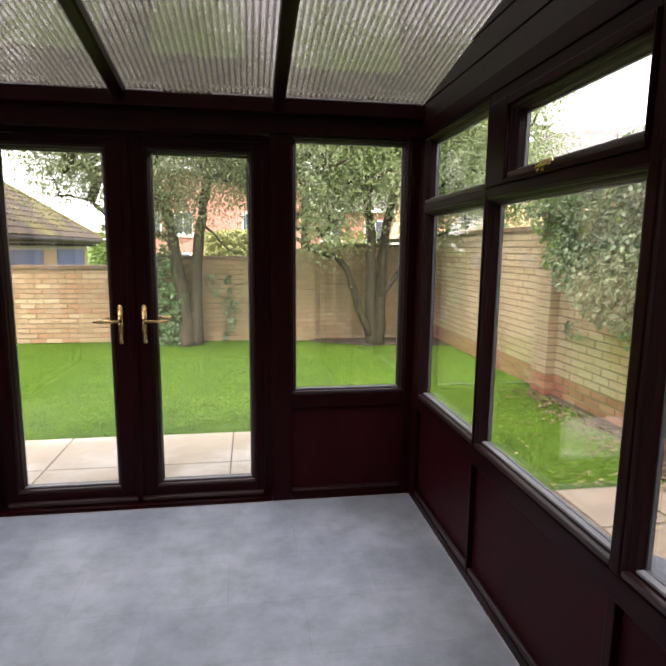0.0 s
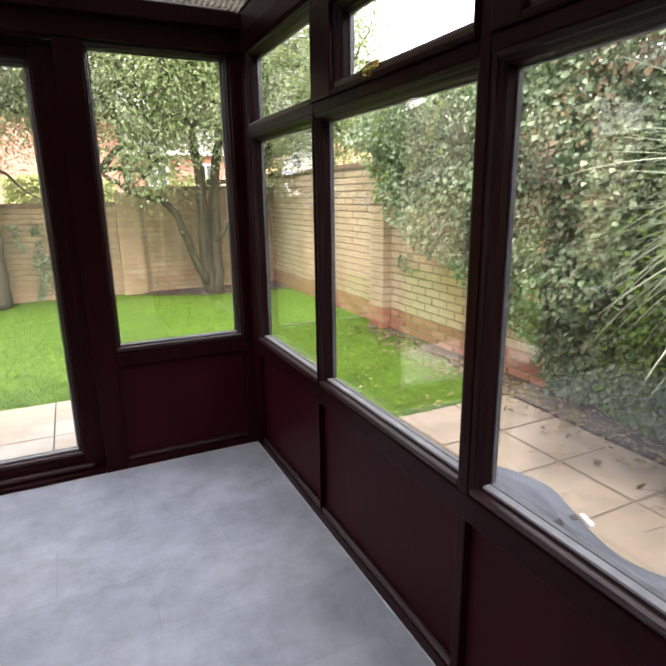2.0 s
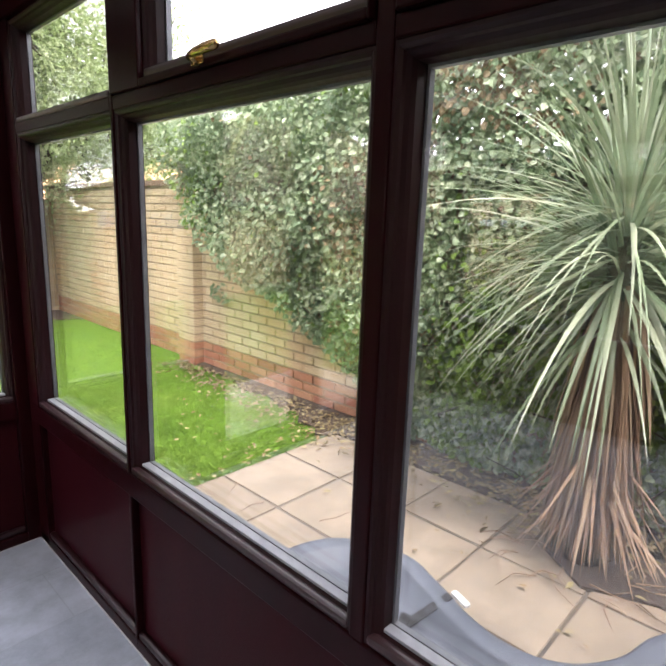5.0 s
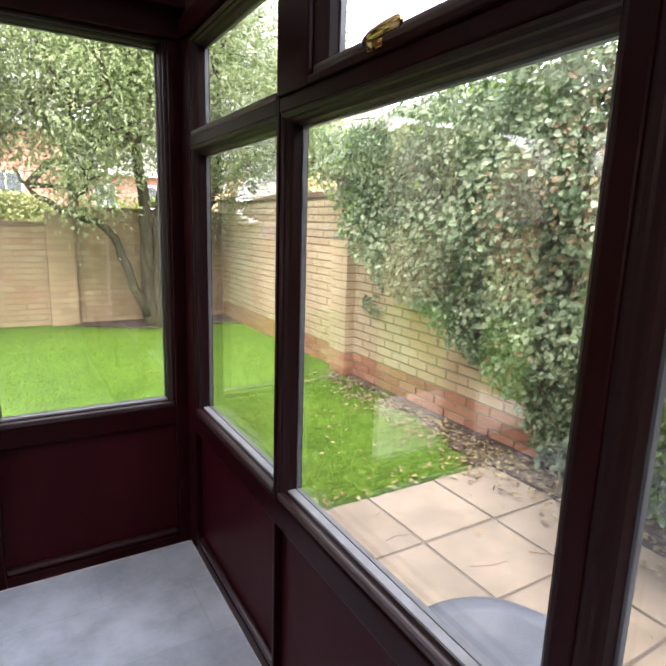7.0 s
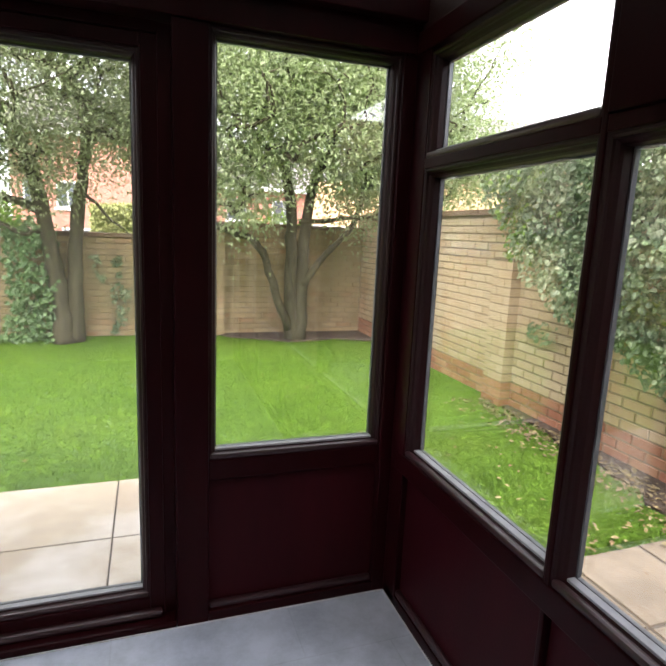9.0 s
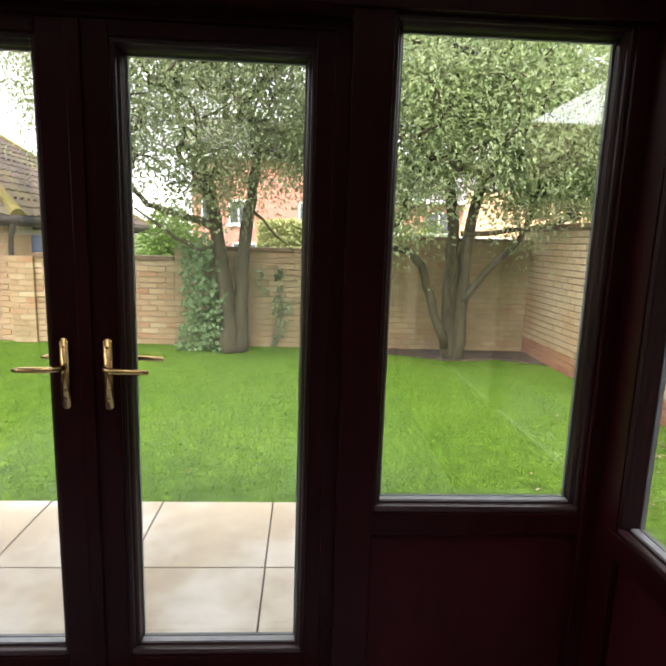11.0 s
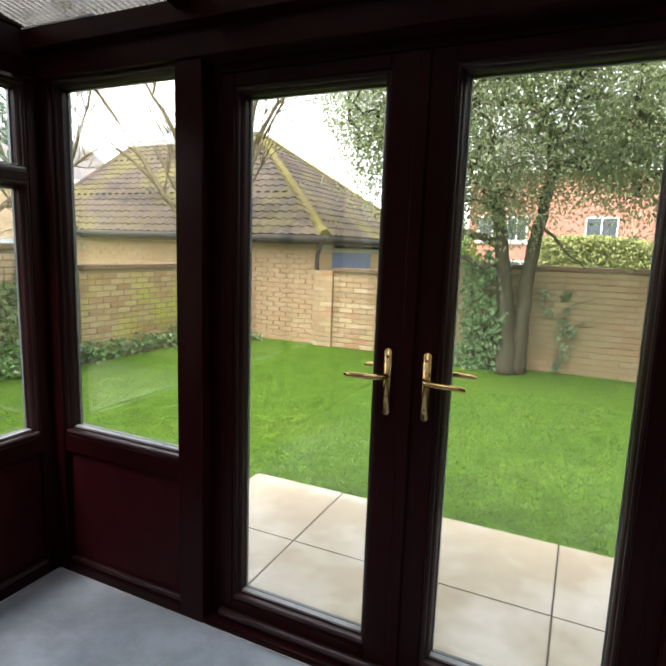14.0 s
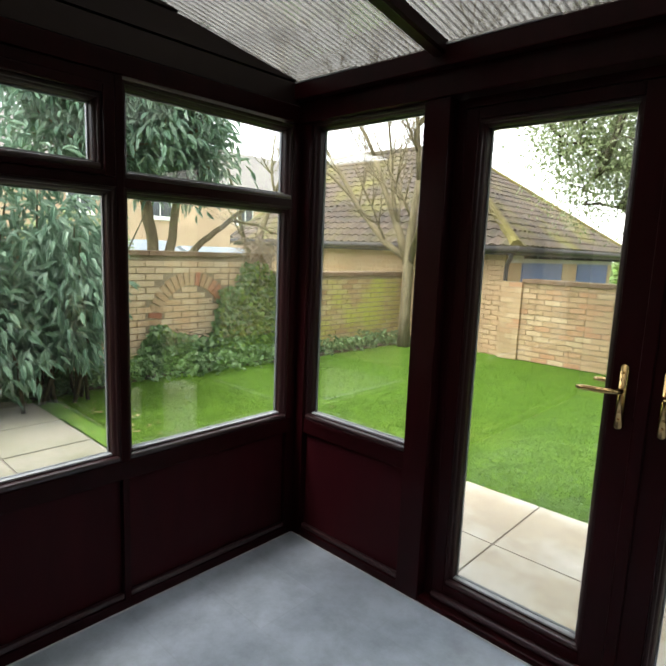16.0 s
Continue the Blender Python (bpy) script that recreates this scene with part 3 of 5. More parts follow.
def ceiling():
    """Ribbed twin-wall sheets between rafters."""
    verts, faces = [], []
    x0, x1 = -2.06, 1.09
    xs = []
    pitch = 0.026
    k = int((x1 - x0) / pitch)
    for i in range(k):
        xa = x0 + i * pitch
        for f, h in ((0.0, 0.0), (0.35, 0.0), (0.5, -0.005), (0.85, -0.005)):
            xs.append((xa + f * pitch, h))
    for x, h in xs:
        for y in (3.16, BACK):
            verts.append((x, y, roof_z(y) + 0.006 + h))
    for i in range(len(xs) - 1):
        faces.append((2 * i, 2 * i + 1, 2 * i + 3, 2 * i + 2))
    me = mesh_from("ceiling", verts, faces)
    me.materials.append(ROOF)
    tagged(new("ceiling", me), "ribbed translucent polycarbonate roof sheets, slightly dirty", "roof", kind="structure")
    for x in (-1.240, -0.497, 0.257):
        bm = bmesh.new()
        for y0, y1 in ((BACK, 2.975),):
            vs = []
            for y in (y0, y1):
                for dx, dz in ((-0.032, 0.0), (-0.030, -0.038), (-0.020, -0.046), (0.020, -0.046), (0.030, -0.038), (0.032, 0.0)):
                    vs.append(bm.verts.new((x + dx, y, roof_z(y) + dz)))
            for i in range(6):
                bm.faces.new((vs[i], vs[(i + 1) % 6], vs[6 + (i + 1) % 6], vs[6 + i]))
            bm.faces.new(vs[:6])
            bm.faces.new(vs[6:])
        tagged(part("rafter", bm, ROSEWOOD), "dark rosewood glazing bar under the roof sheets", "rafter", "glazing bars of the roof", "structure")
    bm = bmesh.new()
    for a, b in ((-1.97, -1.62), (-1.21, -0.82), (-0.46, -0.30), (-0.06, 0.22), (0.30, 0.94)):
        add_box(bm, (a, 2.946, 2.1290), (b, 2.962, 2.1345))
    tagged(part("trim", bm, CAULK), "pale sealing tape along the sheet ends", "sealing tape", kind="structure")


front_wall()
doors()
EAST_PANES = [(2.190, 2.872), (1.318, 2.122), (0.430, 1.232), (-0.46, 0.346)]
WEST_PANES = [(2.184, 2.920), (1.318, 2.105), (0.430, 1.238), (-0.46, 0.346)]
side_wall(EAST, "wall_east", EAST_PANES, {1: (0.012, 0.157), 2: (0.03, 0.087)}, 3, True)
side_wall(WEST, "wall_west", WEST_PANES, {1: (0.045, 0.045), 2: (0.045, 0.045)}, 7, False)
ceiling()

# ---- the garden ----
GROUND = -0.060


def sheet(name, outline, z, material, thick=0.0):
    bm = bmesh.new()
    vs = [bm.verts.new((x, y, z)) for x, y in outline]
    bm.faces.new(vs)
    if thick:
        r = bmesh.ops.extrude_face_region(bm, geom=bm.faces[:])
        bmesh.ops.translate(bm, vec=(0, 0, -thick), verts=[v for v in r["geom"] if isinstance(v, bmesh.types.BMVert)])
    return part(name, bm, material)


tagged(sheet("ground", [(-900, -900), (900, -900), (900, 900), (-900, 900)], GROUND - 0.045, LAWN), "green lawn running on beyond the walls", "lawn", kind="structure")


def lawn():
    """A gently uneven turf sheet inside the garden walls."""
    nx, ny, x0, x1, y0, y1 = 90, 60, -5.9, 3.2, 2.9, 8.8
    verts = []
    for j in range(ny + 1):
        for i in range(nx + 1):
            x, y = x0 + (x1 - x0) * i / nx, y0 + (y1 - y0) * j / ny
            paved = (-1.80 < x < 1.12 and y < 4.31) or (x > 1.1 and y < 3.0) or (x < -2.0 and y < 2.84)
            verts.append((x, y, GROUND - 0.03 if paved else GROUND - 0.004 + 0.012 * noise.noise((x * 1.3, y * 1.3, 0.0))))
    faces = [(j * (nx + 1) + i, j * (nx + 1) + i + 1, (j + 1) * (nx + 1) + i + 1, (j + 1) * (nx + 1) + i) for j in range(ny) for i in range(nx)]
    me = mesh_from("lawn", verts, faces, True)
    me.materials.append(LAWN)
    tagged(new("lawn", me), "short bright green lawn inside the walled garden", "lawn", kind="structure")


lawn()


def slab_area(name, label, xs, ys, top, material, jitter):
    """Paving slabs, each its own piece, on a bedding sheet."""
    patch = thing(name, label, "paving", "structure")
    x0, x1, y0, y1 = xs[0], xs[-1], ys[0], ys[-1]
    box("bedding", (x0, y0, top - 0.05), (x1, y1, top - 0.008), JOINT, patch)
    rng = random.Random(5)
    for i in range(len(xs) - 1):
        for j in range(len(ys) - 1):
            w, h, g = xs[i + 1] - xs[i], ys[j + 1] - ys[j], 0.003 + jitter * 0.9
            bm = bmesh.new()
            add_box(bm, (xs[i] + g, ys[j] + g, top - 0.04), (xs[i + 1] - g, ys[j + 1] - g, top + rng.uniform(-1, 1) * jitter * 0.5))
            for v in bm.verts:
                v.co.x += rng.uniform(-1, 1) * jitter * 0.7
                v.co.y += rng.uniform(-1, 1) * jitter * 0.7
            part("slab", bm, material, patch, bevel=0.004)


slab_area("pavement", "pale cream paving slabs, damp, in a strip before the doors", [-1.84, -1.24, -0.64, -0.04, 0.56, 1.16], [3.14, 3.745, 4.355], GROUND + 0.006, CREAM_SLAB, 0.001)


slab_area("pavement", "worn tan paving slabs with dark joints beside the lawn", [1.10, 1.48, 1.94, 2.385, 2.83], [-0.97, -0.52, -0.07, 0.37, 0.82, 1.27, 1.72, 2.155, 2.585, 3.045], GROUND + 0.004, TAN_SLAB, 0.0055)
slab_area("pavement", "grey weathered paving slabs beside the lawn", [-6.44, -5.84, -5.24, -4.64, -4.04, -3.44, -2.84, -2.24, -2.05], [-0.12, 0.48, 1.08, 1.68, 2.28, 2.88], GROUND + 0.004, PATH_SLAB, 0.003)
for outline, lbl in (([(2.84, 0.2), (3.16, 0.2), (3.16, 5.25), (3.10, 5.2), (3.03, 4.85), (3.05, 4.5), (2.93, 4.2), (3.00, 3.95), (2.90, 3.7), (2.93, 3.5), (2.78, 3.35), (2.80, 3.2), (2.70, 3.10), (2.84, 3.0)], "leaf-strewn soil bed along the ivy wall"),
                     ([(-5.9, 2.88), (-5.35, 2.88), (-5.5, 4.6), (-5.3, 6.0), (-5.25, 8.3), (-5.0, 8.78), (-5.9, 8.78)], "soil bed under ground ivy"),
                     ([(2.42, 1.30), (2.52, 1.05), (2.50, 0.75), (2.62, 0.45), (2.86, 0.30), (3.12, 0.30), (3.12, 1.62), (2.80, 1.60), (2.58, 1.52)], "dark soil round the foot of the palm"),
                     ([(0.95, 8.78), (1.2, 8.45), (1.9, 8.1), (2.6, 8.2), (3.16, 7.9), (3.16, 8.78)], "bare soil bed under the tree")):
    tagged(sheet("flower_bed", outline, GROUND + 0.016, SOIL, 0.03), lbl, "soil", kind="structure")


def frustum(w, h, d):
    """One brick face: 8 corners, with the front a little smaller."""
    c = 0.004
    v = [(-w / 2, 0, -h / 2), (w / 2, 0, -h / 2), (w / 2, 0, h / 2), (-w / 2, 0, h / 2),
         (-w / 2 + c, -d, -h / 2 + c), (w / 2 - c, -d, -h / 2 + c), (w / 2 - c, -d, h / 2 - c), (-w / 2 + c, -d, h / 2 - c)]
    f = [(4, 5, 6, 7), (0, 1, 5, 4), (1, 2, 6, 5), (2, 3, 7, 6), (3, 0, 4, 7)]
    return v, f


BW, BH, COURSE, LENGTH = 0.215, 0.064, 0.075, 0.225
BRICK_V, BRICK_F = frustum(BW, BH, 0.012)


def brick_wall(name, label, facing, at, u0, u1, z0, tops, thick, material, low=None, limit=300, first=None, hole=None):
    """Stretcher bond on one face of a wall. tops: rows of (to u, top z). facing: the pose that turns the brick's front to the viewer."""
    wall = thing(name, label, "wall", "structure")
    start = u0
    for end, top in tops:
        p, q = facing @ Vector((start, 0.0, z0)), facing @ Vector((end, thick, top))
        a = [min(c) for c in zip(p, q)]
        b = [max(c) for c in zip(p, q)]
        box("core", a, b, MORTAR, wall, "recessed mortar")
        n_cope = max(1, int((end - start) / 0.45))
        for i in range(n_cope):
            ca, cb = start + (end - start) * i / n_cope, start + (end - start) * (i + 1) / n_cope
            p, q = facing @ Vector((ca + 0.003, -0.045, top)), facing @ Vector((cb - 0.003, thick + 0.045, top + 0.055))
            box("coping_stone", [min(c) for c in zip(p, q)], [max(c) for c in zip(p, q)], COPING, wall, bevel=0.006)
        start = end
    shared = {}
    rng = random.Random(len(name) + int(abs(u0) * 10))
    spots = []
    k = 0
    top_all = max(t for _, t in tops)
    while z0 + (k + 1) * COURSE <= top_all + 0.02:
        z = z0 + (k + 0.5) * COURSE
        u = u0 - (0.5 * LENGTH if k % 2 else 0.0)
        while u < u1 - 0.02:
            a, b = max(u, u0), min(u + LENGTH, u1)
            top = next((t for e, t in tops if (a + b) / 2 <= e), tops[-1][1])
            if b - a > 0.04 and z + BH / 2 <= top + 0.012 and not (hole and hole((a + b) / 2, z)):
                spots.append(((a + b) / 2, z, (b - a) / LENGTH))
            u += LENGTH
        k += 1
    spots.sort(key=lambda s: first(s[0], s[1]) if first else 0)
    verts, faces = {}, {}
    for i, (u, z, w) in enumerate(spots):
        mat = low[1] if low and z < low[0] else material
        place = facing @ Matrix.Translation((u, 0.004 - rng.uniform(0, 0.004), z)) @ Euler((0, rng.uniform(-0.006, 0.006), rng.uniform(-0.008, 0.008))).to_matrix().to_4x4() @ Matrix.Diagonal((w if w < 0.97 else 1.0, 1, 1, 1))
        if i < limit:
            if mat.name not in shared:
                me = mesh_from("brick", BRICK_V, BRICK_F)
                me.materials.append(mat)
                shared[mat.name] = me
            ob = new("brick", shared[mat.name])
            ob.parent = wall
            ob.matrix_basis = place
        else:
            vs, fs = verts.setdefault(mat.name, []), faces.setdefault(mat.name, [])
            o = len(vs)
            vs.extend(place @ Vector(v) for v in BRICK_V)
            fs.extend(tuple(o + j for j in f) for f in BRICK_F)
    for key in verts:
        me = mesh_from("brick_rest", verts[key], faces[key])
        me.materials.append(bpy.data.materials[key])
        ob = new("brick_rest", me)
        ob.parent = wall
        tagged(ob, kind="stuff")
    return wall


FAR = 8.75
NORTH_FACE = pose(0, FAR, 0)
EAST_FACE = pose(3.15, 0, 0, 0, 0, -90) @ Matrix.Diagonal((-1, 1, 1, 1))
WEST_FACE = pose(-5.80, 0, 0, 0, 0, 90)
MOSS_FACE = pose(-5.50, 0, 0, 0, 0, 90)


def foliage(name, pts, dirs, ups, length, width, material, parent=None, fold=0.25, droop=0.15, label=""):
    """Leaves of six corners each, folded along the midrib, all in one mesh."""
    pts, dirs, ups = np.asarray(pts, float), np.asarray(dirs, float), np.asarray(ups, float)
    n = len(pts)
    dirs = dirs / (np.linalg.norm(dirs, axis=1, keepdims=True) + 1e-9)
    side = np.cross(dirs, ups)
    side /= np.linalg.norm(side, axis=1, keepdims=True) + 1e-9
    up = np.cross(side, dirs)
    L, W = np.reshape(length, (-1, 1)) * np.ones((n, 1)), np.reshape(width, (-1, 1)) * np.ones((n, 1))
    out = np.empty((n, 6, 3))
    out[:, 0] = pts
    out[:, 1] = pts + dirs * L * 0.33 + side * W * 0.5 + up * W * fold
    out[:, 2] = pts + dirs * L * 0.72 + side * W * 0.36 + up * (W * fold - L * droop * 0.4)
    out[:, 3] = pts + dirs * L - up * L * droop
    out[:, 4] = pts + dirs * L * 0.72 - side * W * 0.36 + up * (W * fold - L * droop * 0.4)
    out[:, 5] = pts + dirs * L * 0.33 - side * W * 0.5 + up * W * fold
    base = np.arange(n)[:, None] * 6
    faces = np.concatenate([base + np.array([[0, 1, 2, 3]]), base + np.array([[0, 3, 4, 5]])])
    me = mesh_from(name, out.reshape(-1, 3).tolist(), faces.tolist())
    return mesh_part(name, me, material, parent, label)


def random_dirs(rng, n):
    v = rng.normal(size=(n, 3))
    return v / np.linalg.norm(v, axis=1, keepdims=True)


def tree(name, label, stems, crown, n_nodes, per_node, leaf, leaf_size, bark, seed, spread=0.22, r0=0.010, twig_end=0.004, hang=0.08, crown_label="", narrow=0.50):
    """stems: lists of (x, y, z, radius). The crown's branches join the nearest earlier one, and thicken with what they bear."""
    rng = np.random.default_rng(seed)
    root = thing(name, label, "tree", at=(stems[0][0][0], stems[0][0][1], GROUND))
    bm = bmesh.new()
    nodes, parent_of = [], []
    for st in stems:
        fine, rad = [], []
        for a, b in zip(st, st[1:]):
            for k in range(4):
                f = k / 4
                fine.append([a[i] + (b[i] - a[i]) * f + (rng.normal() * 0.008 if 0 < k else 0) for i in range(3)])
                rad.append((a[3] + (b[3] - a[3]) * f) * (1 + 0.06 * rng.normal()))
        fine.append(st[-1][:3])
        rad.append(st[-1][3])
        tube(bm, fine, rad, 10)
        nodes.append(np.array(st[-1][:3]))
        parent_of.append(-1)
        if len(st) > 2:
            nodes.append(np.array(fine[-4]))
            parent_of.append(-1)
    part("trunk", bm, bark, root, smooth=True)
    base = len(nodes)
    pts = []
    for (c, r, share) in crown:
        m = int(n_nodes * share)
        d = random_dirs(rng, m) * (rng.random((m, 1)) ** 0.45)
        pts.append(np.array(c) + d * np.array(r))
    pts = np.concatenate(pts)
    roots = np.array(nodes)
    order = np.argsort(np.min(np.linalg.norm(pts[:, None] - roots[None], axis=2), axis=1))
    for i in order:
        arr = np.array(nodes)
        dist = np.linalg.norm(arr - pts[i], axis=1) + 0.4 * np.maximum(0, arr[:, 2] - pts[i][2])
        parent_of.append(int(np.argmin(dist)))
        nodes.append(pts[i])
    load = np.ones(len(nodes))
    for i in range(len(nodes) - 1, base - 1, -1):
        load[parent_of[i]] += load[i]
    bm = bmesh.new()
    for i in range(base, len(nodes)):
        a, b = nodes[parent_of[i]], nodes[i]
        mid = (a + b) / 2 + rng.normal(size=3) * 0.10 * np.linalg.norm(b - a)
        ra, rb = r0 * load[i] ** 0.42 + 0.002, max(twig_end, r0 * (load[i] - 0.6) ** 0.42)
        tube(bm, [a, mid, b], [ra, (ra + rb) / 2, rb], 5)
    tagged(part("branches", bm, bark, root, smooth=True), kind="stuff")
    if leaf:
        tips = np.array(nodes[base:])
        centre = np.repeat(tips, per_node, axis=0)
        off = rng.normal(size=centre.shape) * spread
        p = centre + off
        d = off / (np.linalg.norm(off, axis=1, keepdims=True) + 1e-6) + random_dirs(rng, len(p)) * 0.8 + np.array([0, 0, -hang])
        foliage("crown", p, d, random_dirs(rng, len(p)) * 0.7 + np.array([0, -0.2, 1.0]), leaf_size * rng.uniform(0.7, 1.25, len(p)), leaf_size * narrow * rng.uniform(0.8, 1.2, len(p)), leaf, root, label=crown_label)
    return root


def inside(rng, n, f, lo, hi):
    """n points of a box that f accepts."""
    out = []
    while len(out) < n:
        for p in rng.uniform(lo, hi, (n * 2, len(lo))):
            if f(*p):
                out.append(p)
                if len(out) == n:
                    break
    return np.array(out)


# two evergreen trees before the far wall
tree("tree", "multi-stemmed evergreen tree with grey trunks before the brick wall",
     [[(-0.83, 8.42, -0.08, 0.140), (-0.85, 8.42, 0.35, 0.105), (-0.91, 8.40, 0.85, 0.095), (-0.97, 8.38, 1.30, 0.088), (-1.06, 8.34, 1.88, 0.078), (-1.20, 8.30, 2.45, 0.055)],
      [(-0.72, 8.46, -0.08, 0.120), (-0.70, 8.46, 0.5, 0.092), (-0.68, 8.45, 1.1, 0.082), (-0.62, 8.42, 1.60, 0.075), (-0.54, 8.38, 2.1, 0.065), (-0.46, 8.32, 2.6, 0.05)],
      [(-1.00, 8.38, 1.50, 0.05), (-1.25, 8.36, 1.60, 0.045), (-1.50, 8.34, 1.66, 0.04), (-1.80, 8.28, 1.74, 0.034), (-2.05, 8.20, 2.02, 0.022)],
      [(-0.97, 8.36, 1.28, 0.032), (-1.22, 8.34, 1.22, 0.028), (-1.55, 8.30, 1.42, 0.022), (-1.95, 8.28, 1.70, 0.014)],
      [(-0.56, 8.40, 1.72, 0.022), (-0.42, 8.30, 1.62, 0.018), (-0.25, 8.22, 1.42, 0.012), (-0.06, 8.16, 1.26, 0.006)]],
     [((-1.0, 8.0, 3.25), (1.75, 1.5, 1.15), 0.60), ((-0.9, 8.2, 4.4), (1.5, 1.4, 1.2), 0.12), ((-2.2, 8.1, 2.5), (0.75, 0.8, 0.5), 0.08), ((0.2, 8.0, 2.5), (0.7, 0.8, 0.5), 0.12), ((-1.0, 8.1, 2.05), (0.9, 0.6, 0.35), 0.06), ((-2.9, 8.1, 3.3), (0.75, 0.7, 0.6), 0.05)],
     360, 200, LEAF_TREE, 0.048, BARK, 3, crown_label="dense small grey-green leaves")
tree("tree", "low spreading evergreen tree with twin stems in the wall's corner",
     [[(1.98, 8.25, -0.08, 0.13), (1.96, 8.25, 0.4, 0.095), (1.94, 8.24, 1.0, 0.085), (1.92, 8.22, 1.6, 0.080), (1.84, 8.18, 2.1, 0.06)],
      [(2.06, 8.22, -0.08, 0.11), (2.08, 8.22, 0.5, 0.085), (2.10, 8.22, 1.1, 0.075), (2.14, 8.20, 1.7, 0.070), (2.22, 8.15, 2.2, 0.055)],
      [(1.92, 8.20, 0.10, 0.065), (1.70, 8.12, 0.62, 0.055), (1.52, 8.05, 1.12, 0.050), (1.32, 7.98, 1.30, 0.045), (0.95, 7.92, 1.40, 0.036), (0.66, 7.88, 1.60, 0.022), (0.50, 7.85, 1.85, 0.012)],
      [(2.08, 8.18, 0.70, 0.05), (2.36, 8.10, 1.10, 0.042), (2.66, 8.05, 1.42, 0.036), (2.82, 8.00, 1.85, 0.028)],
      [(2.0, 8.15, 1.52, 0.035), (2.4, 8.05, 1.55, 0.028), (2.9, 7.95, 1.62, 0.02), (3.3, 7.9, 1.75, 0.012)]],
     [((1.9, 7.75, 3.0), (1.65, 1.35, 1.05), 0.75), ((1.9, 8.0, 4.0), (1.3, 1.2, 1.0), 0.12), ((3.1, 7.8, 2.5), (0.8, 0.8, 0.7), 0.15), ((1.2, 7.7, 1.95), (0.6, 0.5, 0.35), 0.06), ((3.15, 8.1, 2.0), (0.75, 0.5, 0.5), 0.12), ((3.5, 7.6, 3.3), (1.0, 0.9, 0.9), 0.16), ((4.1, 8.0, 2.35), (0.9, 0.7, 0.55), 0.14)],
     290, 190, LEAF_BAY, 0.054, BARK, 8, crown_label="dense pale green leaves")
def bare_tree(label, stems, depth, seed, length, count):
    """A leafless tree: long rising limbs that fork again and again into thin twigs."""
    rng = np.random.default_rng(seed)
    root = thing("tree", label, "tree", at=(stems[0][0][0], stems[0][0][1], GROUND))
    bm, twigs = bmesh.new(), bmesh.new()

    def limb(p, d, L, r, level):
        pts, rad, q = [p.copy()], [r], p.copy()
        steps = 5
        for k in range(steps):
            d = (d + Vector(rng.normal(size=3)) * 0.10 + Vector((0, 0, 0.05))).normalized()
            q = q + d * (L / steps)
            pts.append(q.copy())
            rad.append(r * (1 - 0.75 * (k + 1) / steps))
        tube(twigs, pts, rad, 5 if level < 2 else 4)
        if level < depth:
            for c in range(count):
                k = 1 + int(rng.integers(steps - 1))
                side = Vector(rng.normal(size=3))
                side = (side - d * side.dot(d)).normalized()
                limb(pts[k], (d + side * rng.uniform(0.5, 0.95)).normalized(), L * rng.uniform(0.45, 0.75), max(rad[k] * 0.62, 0.0022), level + 1)

    for st in stems:
        tube(bm, [p[:3] for p in st], [p[3] for p in st], 10)
        end, d = Vector(st[-1][:3]), (Vector(st[-1][:3]) - Vector(st[-2][:3])).normalized()
        limb(end, d, length, st[-1][3], 0)
        for p in st[1:-1]:
            if p[2] > 1.4:
                side = Vector((rng.normal(), rng.normal() * 0.5, 0.6)).normalized()
                limb(Vector(p[:3]), (d + side).normalized(), length * 0.8, p[3] * 0.45, 1)
    part("trunk", bm, PALE_BARK, root, smooth=True)
    tagged(part("branches", twigs, PALE_BARK, root, smooth=True), kind="stuff")


bare_tree("bare pale-barked tree leafless in winter beside the mossy wall",
          [[(-5.05, 8.25, -0.08, 0.105), (-5.06, 8.25, 0.5, 0.085), (-5.05, 8.25, 1.1, 0.085), (-5.06, 8.25, 1.35, 0.075), (-5.0, 8.22, 1.9, 0.06), (-4.92, 8.2, 2.5, 0.045)],
           [(-5.06, 8.25, 1.22, 0.075), (-5.25, 8.22, 1.75, 0.058), (-5.50, 8.18, 2.3, 0.046), (-5.75, 8.14, 2.9, 0.034)],
           [(-5.04, 8.25, 1.25, 0.060), (-4.86, 8.22, 1.8, 0.05), (-4.70, 8.18, 2.4, 0.042), (-4.50, 8.15, 2.9, 0.032)],
           [(-5.26, 8.22, 1.75, 0.035), (-5.36, 8.16, 2.3, 0.028), (-5.40, 8.12, 2.9, 0.020)],
           [(-5.06, 8.25, 1.3, 0.055), (-5.46, 8.18, 1.55, 0.050), (-6.05, 8.15, 2.12, 0.042), (-6.42, 8.15, 2.62, 0.036), (-6.75, 8.1, 3.05, 0.028)],
           [(-6.15, 8.15, 2.25, 0.030), (-6.6, 8.12, 2.62, 0.024), (-7.0, 8.1, 2.88, 0.020), (-7.5, 8.05, 3.2, 0.014)],
           [(-4.86, 8.22, 1.80, 0.040), (-4.45, 8.12, 2.70, 0.030), (-3.95, 8.0, 3.25, 0.020), (-3.40, 7.9, 3.55, 0.013)],
           [(-5.04, 8.25, 1.35, 0.045), (-4.78, 8.1, 1.85, 0.030), (-4.42, 8.0, 2.3, 0.022), (-4.1, 7.9, 2.8, 0.016)]], 3, 15, 1.9, 6)
